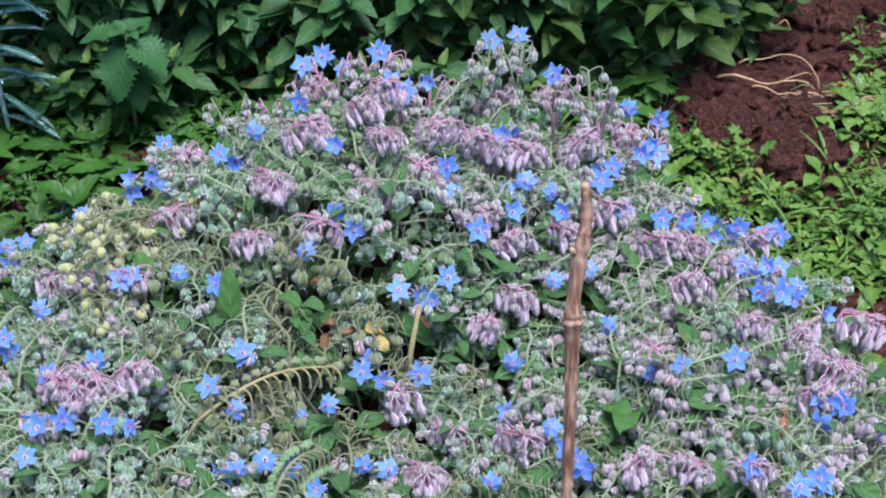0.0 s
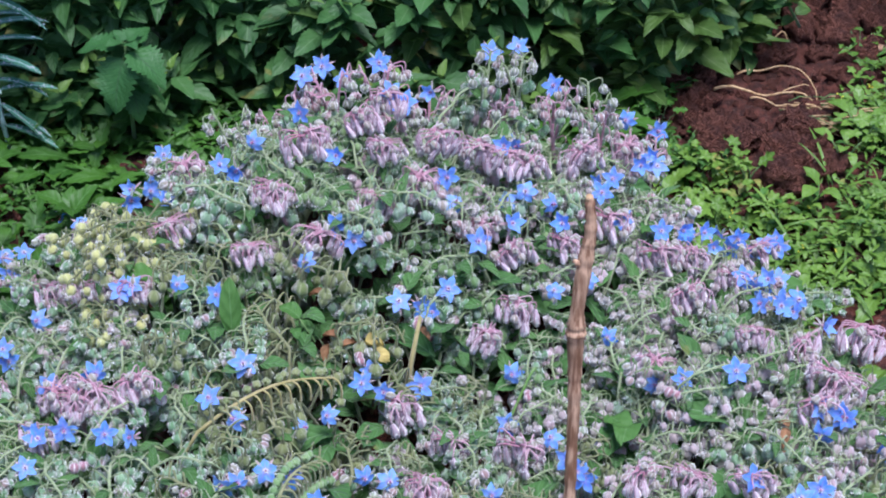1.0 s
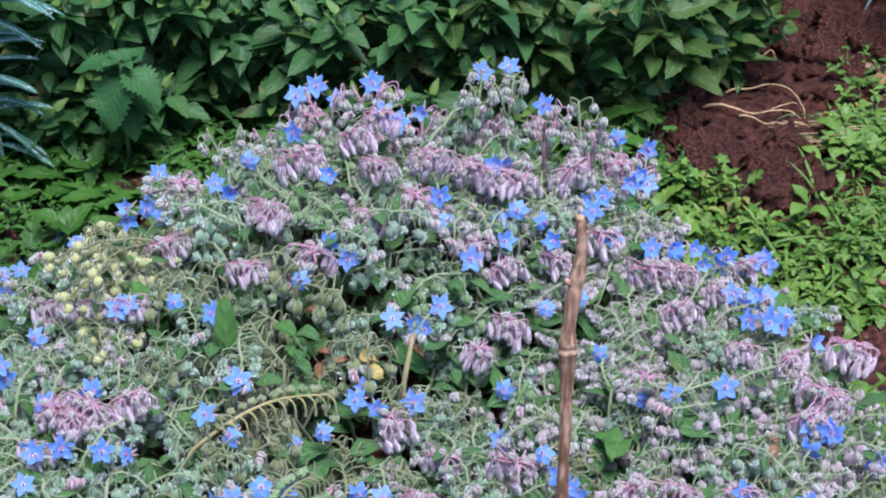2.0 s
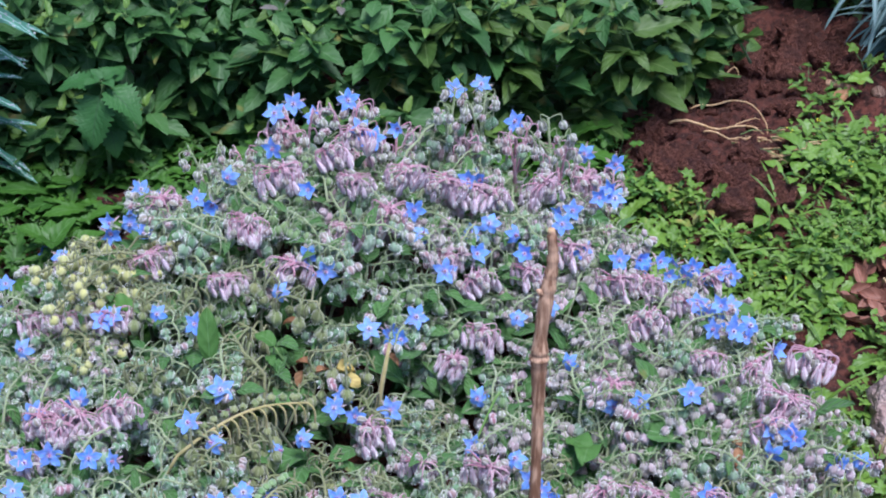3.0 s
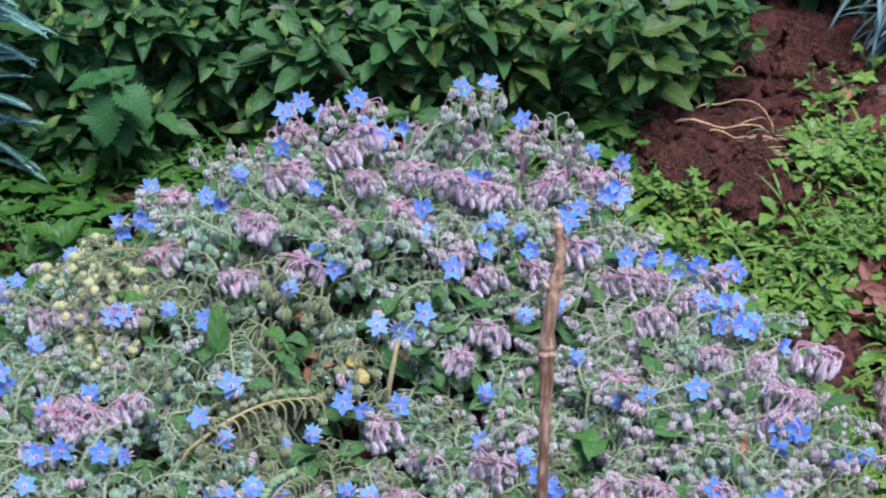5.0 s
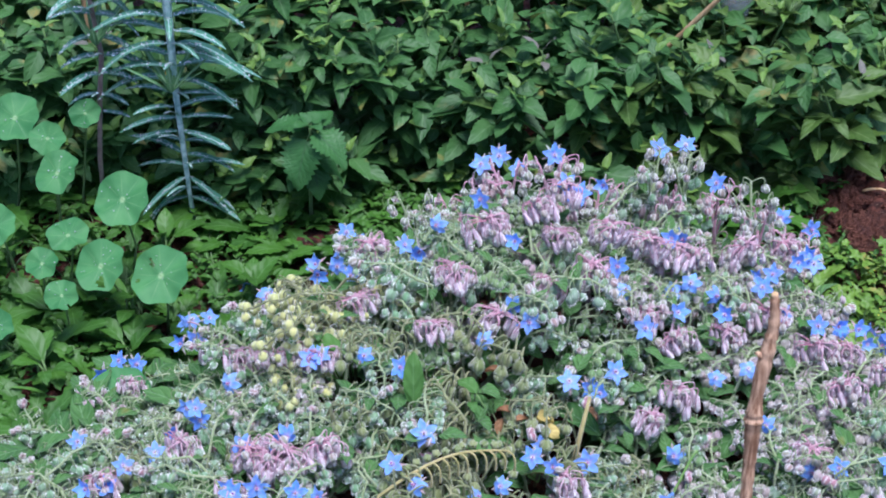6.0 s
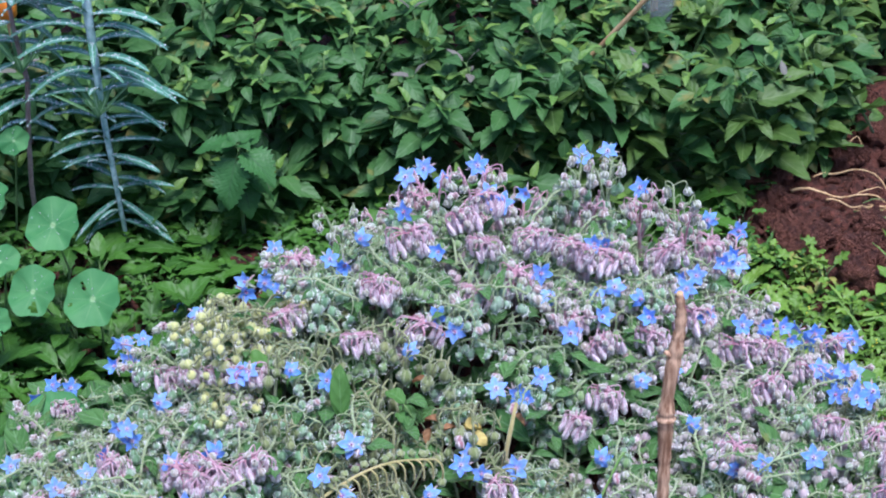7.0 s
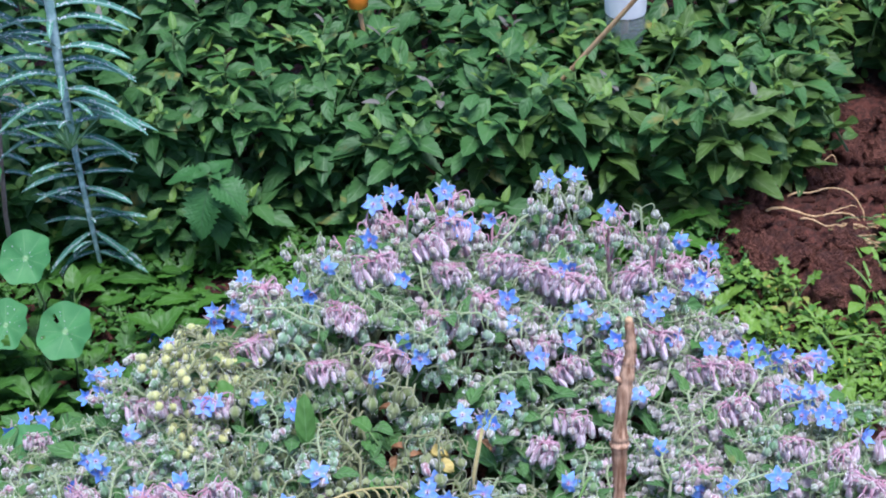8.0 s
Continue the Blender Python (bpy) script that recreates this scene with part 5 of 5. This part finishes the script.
        if pick < 0.3:
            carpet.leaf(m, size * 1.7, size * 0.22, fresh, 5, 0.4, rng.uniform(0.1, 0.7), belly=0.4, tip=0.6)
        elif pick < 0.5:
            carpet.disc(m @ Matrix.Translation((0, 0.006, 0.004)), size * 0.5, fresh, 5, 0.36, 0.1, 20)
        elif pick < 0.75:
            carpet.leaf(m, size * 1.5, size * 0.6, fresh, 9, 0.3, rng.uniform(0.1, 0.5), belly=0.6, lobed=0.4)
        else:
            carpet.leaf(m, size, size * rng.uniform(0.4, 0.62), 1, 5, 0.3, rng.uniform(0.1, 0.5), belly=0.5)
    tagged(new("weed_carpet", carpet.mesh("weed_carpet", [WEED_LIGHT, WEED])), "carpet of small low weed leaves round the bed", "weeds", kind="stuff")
    for x, y, size in ((0.540, 1.925, 0.9), (0.565, 1.90, 0.75), (0.50, 1.70, 0.75)):
        sow(x, y, 0, True, 9, size)


build_weeds()


# ---- stick in the bed ----
def build_stick():
    # x, y, z and radius up the shaft
    rows = [(0.0965, 1.1050, -0.0600, 0.0046), (0.1005, 1.1082, 0.2362, 0.0051), (0.1008, 1.1105, 0.2547, 0.0049), (0.1007, 1.1140, 0.2830, 0.0048), (0.1007, 1.1175, 0.3107, 0.0047),
            (0.1007, 1.1210, 0.3378, 0.0051), (0.1004, 1.1238, 0.3591, 0.0056), (0.1001, 1.1266, 0.3801, 0.0057), (0.0998, 1.1294, 0.4007, 0.0066),
            (0.0996, 1.1303, 0.4079, 0.0079), (0.0998, 1.1311, 0.4135, 0.0070), (0.0998, 1.1329, 0.4261, 0.0056), (0.1010, 1.1350, 0.4411, 0.0056),
            (0.1027, 1.1371, 0.4559, 0.0058), (0.1047, 1.1392, 0.4705, 0.0058), (0.1056, 1.1406, 0.4802, 0.0055), (0.1070, 1.1420, 0.4898, 0.0051),
            (0.1073, 1.1441, 0.5041, 0.0044), (0.1060, 1.1458, 0.5158, 0.0042), (0.1053, 1.1470, 0.5238, 0.0029)]
    path, radii = [r[:3] for r in rows], [r[3] for r in rows]
    fine = []
    rng = random.Random(3)
    for (p, q), (r, s) in zip(zip(path, path[1:]), zip(radii, radii[1:])):
        for k in range(4):
            fine.append((Vector(p).lerp(Vector(q), k / 4), (r + (s - r) * k / 4) * rng.uniform(0.88, 1.12)))
    fine.append((Vector(path[-1]), radii[-1]))
    b = Build()
    b.tube([p for p, _ in fine], [r for _, r in fine], 12)
    stick = thing("wooden_stick", (0.101, 1.105, lift(0.101, 1.105)), "weathered knotty brown wooden stick pushed upright into the bed", "stick")
    part("shaft", b.mesh("shaft", [STICK]), stick)
    b = Build()
    b.tube([(0.1050, 1.1400, 0.4640), (0.0990, 1.1375, 0.4690), (0.0955, 1.1360, 0.4725)], [0.0038, 0.0030, 0.0016], 8)
    part("twig_stub", b.mesh("twig_stub", [STICK]), stick, Matrix(), "broken stub of a side twig")
    b = Build()
    b.tube([(0.1053, 1.1470, 0.5208), (0.1053, 1.1470, 0.5250)], [0.0034, 0.0027], 12)
    part("cut_end", b.mesh("cut_end", [CUT]), stick, Matrix(), "pale cut end of the wood")


build_stick()


# ---- stakes, cane and bottle in the hedge ----
def build_stake(x, y, low, high, r):
    foot = lift(x, y) - 0.03
    stake = thing("garden_stake", (x, y, lift(x, y)), "thin brown garden stake with an orange plastic cap", "stake", "capped stakes in the hedge")
    b = Build()
    b.tube([(x, y, foot), (x + 0.002, y, low), (x - 0.004, y, high + 0.01)], [r, r, r * 0.9], 8)
    part("shaft", b.mesh("shaft", [CANE]), stake)
    b = Build()
    c = 0.013
    b.tube([(x - 0.004, y, high), (x - 0.004, y, high + 0.003), (x - 0.004, y, high + 0.018), (x - 0.004, y, high + 0.032), (x - 0.004, y, high + 0.038)], [c * 0.7, c, c * 1.05, c * 0.8, c * 0.3], 14)
    part("cap", b.mesh("cap", [ORANGE]), stake, Matrix(), "orange plastic cap")


build_stake(-0.186, 2.12, 0.256, 0.307, 0.0034)
build_stake(-0.653, 2.0, 0.261, 0.313, 0.0042)


def build_cane():
    b = Build()
    a, d = Vector((0.054, 2.051, 0.212)), Vector((0.104, -0.045, 0.158))
    pts = [a + d * s for s in (-1.1, -0.4, 0.0, 0.45, 0.9, 1.4, 2.0)]
    b.tube(pts, [0.0032, 0.0032, 0.0031, 0.0034, 0.003, 0.003, 0.0028], 8)
    solid("bamboo_cane", b.mesh("bamboo_cane", [CANE]), Matrix(), "thin pale brown bamboo cane leaning in the hedge", "cane")


def build_bottle():
    x, y = 0.154, 2.105
    bottle = thing("plastic_bottle", (x, y, lift(x, y)), "upturned clear plastic bottle with a white label on a cane", "bottle")
    b = Build()
    b.tube([(x, y, lift(x, y) - 0.03), (x, y, 0.28), (x, y, 0.42)], [0.004, 0.004, 0.0035], 8)
    part("support_cane", b.mesh("support_cane", [CANE]), bottle)
    b = Build()
    rings = [(0.254, 0.017), (0.258, 0.022), (0.268, 0.0245), (0.285, 0.0255), (0.37, 0.0265), (0.40, 0.0262), (0.425, 0.018), (0.44, 0.012), (0.455, 0.012)]
    b.tube([(x, y, z) for z, _ in rings], [r for _, r in rings], 24, 0, False)
    part("shell", b.mesh("shell", [PLASTIC]), bottle)
    b = Build()
    b.tube([(x, y, 0.306), (x, y, 0.33), (x, y, 0.365)], [0.0265, 0.0272, 0.0274], 24, 0, False)
    part("label_band", b.mesh("label_band", [LABEL]), bottle, Matrix(), "plain white paper label")


build_cane()
build_bottle()


# ---- soil patch: clods, roots, stones, dead leaves ----
def lump_mesh(seed, material, rough=0.35):
    rng = random.Random(seed)
    bm = bmesh.new()
    bmesh.ops.create_icosphere(bm, subdivisions=3, radius=1.0)
    shift = Vector((rng.uniform(0, 50), rng.uniform(0, 50), 0))
    for v in bm.verts:
        n = v.co.normalized()
        v.co = n * (1 + rough * noise.noise(n * 1.3 + shift) + rough * 0.5 * noise.noise(n * 3.7 + shift) + rough * 0.22 * noise.noise(n * 9 + shift))
        v.co.z *= 0.75
    for f in bm.faces:
        f.smooth = True
    data = bpy.data.meshes.new("lump")
    bm.to_mesh(data)
    bm.free()
    data.materials.append(material)
    return data


def build_soil_patch():
    rng = random.Random(71)
    clods = [lump_mesh(800 + i, CLOD, 0.75) for i in range(6)]
    count = 0
    while count < 290:
        x, y = rng.uniform(0.24, 0.68), rng.uniform(1.80, 2.24)
        if not inside(x, y, BARE):
            continue
        count += 1
        rooty = 0.33 < x < 0.5 and 1.95 < y < 2.06
        r = 0.003 + (0.004 if rooty else 0.022) * rng.random() ** 2.0
        turn = Euler([rng.uniform(0, 6.28) for _ in range(3)]).to_matrix().to_4x4()
        solid("soil_clod", rng.choice(clods), spot(x, y, lift(x, y) + r * 0.45, turn, r), "rough clod of reddish-brown soil", "clod", "clods on the soil patch")
    stone = lump_mesh(850, STONE, 0.3)
    for x, y, r in ((0.434, 1.857, 0.014), (0.407, 2.16, 0.012), (0.395, 1.81, 0.007), (0.566, 1.987, 0.010), (0.62, 2.06, 0.010), (0.48, 1.615, 0.004)):
        solid("stone", stone, spot(x, y, lift(x, y) + r * 0.45, Matrix.Rotation(x * 40, 4, "Z"), r), "small pale brown stone lying on the soil", "stone", "stones on the soil")
    solid("rock", lump_mesh(860, ROCK, 0.5), spot(0.578, 1.450, lift(0.578, 1.450) + 0.006, Matrix.Rotation(0.4, 4, "Z"), 0.084), "pale weathered rock among the weeds", "rock")
    # pulled-out roots and straw
    lines = [((0.368, 2.026), (0.404, 2.039), (0.433, 2.043), (0.452, 2.029), (0.461, 2.0), (0.459, 1.964)), ((0.338, 2.004), (0.36, 2.0), (0.386, 1.988), (0.413, 1.981), (0.44, 1.975), (0.456, 1.966)),
             ((0.377, 1.966), (0.397, 1.962), (0.421, 1.964), (0.445, 1.959)), ((0.421, 2.101), (0.439, 2.122), (0.442, 2.097), (0.437, 2.063)), ((0.416, 1.923), (0.429, 1.899), (0.449, 1.899), (0.458, 1.869)),
             ((0.429, 1.923), (0.456, 1.941), (0.483, 1.939)), ((0.425, 1.945), (0.455, 1.95), (0.50, 1.93)), ((0.42, 1.985), (0.44, 1.99), (0.455, 1.995)), ((0.44, 1.90), (0.462, 1.91), (0.49, 1.90), (0.495, 1.87))]
    thick = (0.0014, 0.0021, 0.0015, 0.0011, 0.0012, 0.0010, 0.0010, 0.0010, 0.0010)
    for line, r in zip(lines, thick):
        b = Build()
        pts = []
        knots = [line[0], *line, line[-1]]
        for p0, p1, p2, p3 in zip(knots, knots[1:], knots[2:], knots[3:]):
            for k in range(6):
                s = k / 6
                x, y = (0.5 * (2 * b1 + (c1 - a1) * s + (2 * a1 - 5 * b1 + 4 * c1 - d1) * s * s + (3 * b1 - a1 - 3 * c1 + d1) * s ** 3) for a1, b1, c1, d1 in zip(p0, p1, p2, p3))
                top = max(lift(x + i * 0.006, y + j * 0.006) for i in (-1, 0, 1) for j in (-1, 0, 1))
                pts.append((x, y, 0.5 * top + 0.5 * (pts[-1][2] if pts else top) + 0.004))
        b.tube(pts, [r * (1.1 - 0.6 * i / len(pts)) for i in range(len(pts))], 6)
        solid("dry_root", b.mesh("dry_root", [ROOT]), Matrix(), "pale dry root lying on the dug soil", "root", "pulled roots on the soil")
    straw = Build()
    for i in range(130):
        x, y, q = 0.472 + rng.uniform(-0.045, 0.04), 1.935 + rng.uniform(-0.035, 0.028), rng.uniform(-0.7, 0.5)
        z, size = lift(x, y) + rng.uniform(0.008, 0.026), rng.uniform(0.02, 0.05)
        d = Vector((math.cos(q), math.sin(q), rng.uniform(-0.2, 0.2))) * size
        c = Vector((x, y, z))
        straw.tube([c - d * 0.5, c + Vector((0, 0, 0.004)), c + d * 0.5], [0.0009, 0.0009, 0.0005], 4, 0 if rng.random() < 0.65 else 1)
    tagged(new("straw", straw.mesh("straw", [ROOT, STEM_GREEN])), "tangle of dry straw and wilted green stems on soil", "straw", kind="stuff")
    # dead leaves
    for mat, label, rows in ((RED_DRY, "curled dry reddish-brown leaf on the ground", [(0.512 + 0.014 * (k % 8) + 0.004 * (k % 3), 1.636 + 0.027 * (k // 6) + 0.008 * (k % 2), 0.026 + 0.004 * (k % 4)) for k in range(24)]),
                             (TAN, "dry tan leaf lying on the soil", ((0.554, 2.03, 0.035), (0.462, 1.552, 0.022)))):
        for x, y, size in rows:
            b = Build()
            b.leaf(Matrix(), size, size * 0.5, 0, 8, 0.5, -0.2, wave=0.12, curl=0.2)
            b.v = [(x0, y0, z0 * 1.2) for x0, y0, z0 in b.v]
            solid("dead_leaf", b.mesh("dead_leaf", [mat]), spot(x, y, lift(x, y) + 0.010, Matrix.Rotation(rng.uniform(0, 6.28), 4, "Z") @ Matrix.Rotation(rng.uniform(-0.55, 0.55), 4, "Y") @ Matrix.Rotation(rng.uniform(-0.1, 0.35), 4, "X")), label, "leaf", "dead leaves on the ground")
    # bent dry stems over the dead leaves, a fallen twig
    for pts in (((0.556, 1.705, 0.012), (0.557, 1.70, 0.045), (0.554, 1.672, 0.058), (0.561, 1.632, 0.05), (0.578, 1.606, 0.03), (0.60, 1.60, 0.008)),
                ((0.572, 1.715, 0.012), (0.570, 1.71, 0.05), (0.566, 1.672, 0.045), (0.572, 1.64, 0.008)), ((0.61, 1.71, 0.01), (0.60, 1.69, 0.05), (0.578, 1.65, 0.055), (0.568, 1.61, 0.008))):
        b = Build()
        b.tube(pts, [0.0017] * (len(pts) - 1) + [0.0009], 6)
        solid("dry_grass", b.mesh("dry_grass", [ROOT]), Matrix(), "bent yellow dry grass culm over dead leaves", "grass", "bent dry grass")
    tuft = thing("dry_grass_tuft", (0.53, 1.385, lift(0.53, 1.385)), "tuft of thin brown dry stems in front of the rock", "grass")
    for i in range(22):
        b = Build()
        x, y = 0.525 + rng.uniform(-0.045, 0.06), 1.385 + rng.uniform(-0.02, 0.02)
        lean, tall = rng.uniform(-0.02, 0.03), rng.uniform(0.06, 0.12)
        b.tube([(x, y, lift(x, y) - 0.003), (x + lean * 0.3, y, lift(x, y) + tall * 0.5), (x + lean, y + rng.uniform(-0.01, 0.01), lift(x, y) + tall)], [0.0011, 0.0009, 0.0005], 4)
        part("stem", b.mesh("stem", [STEM_PURPLE if i % 3 else ROOT]), tuft)
    b = Build()
    z = lift(0.575, 2.08) + 0.006
    b.tube([(0.553, 2.092, z), (0.57, 2.083, z + 0.003), (0.594, 2.073, z)], [0.006, 0.0055, 0.003], 8)
    solid("fallen_twig", b.mesh("fallen_twig", [STICK]), Matrix(), "short weathered twig lying on the soil", "twig")


build_soil_patch()
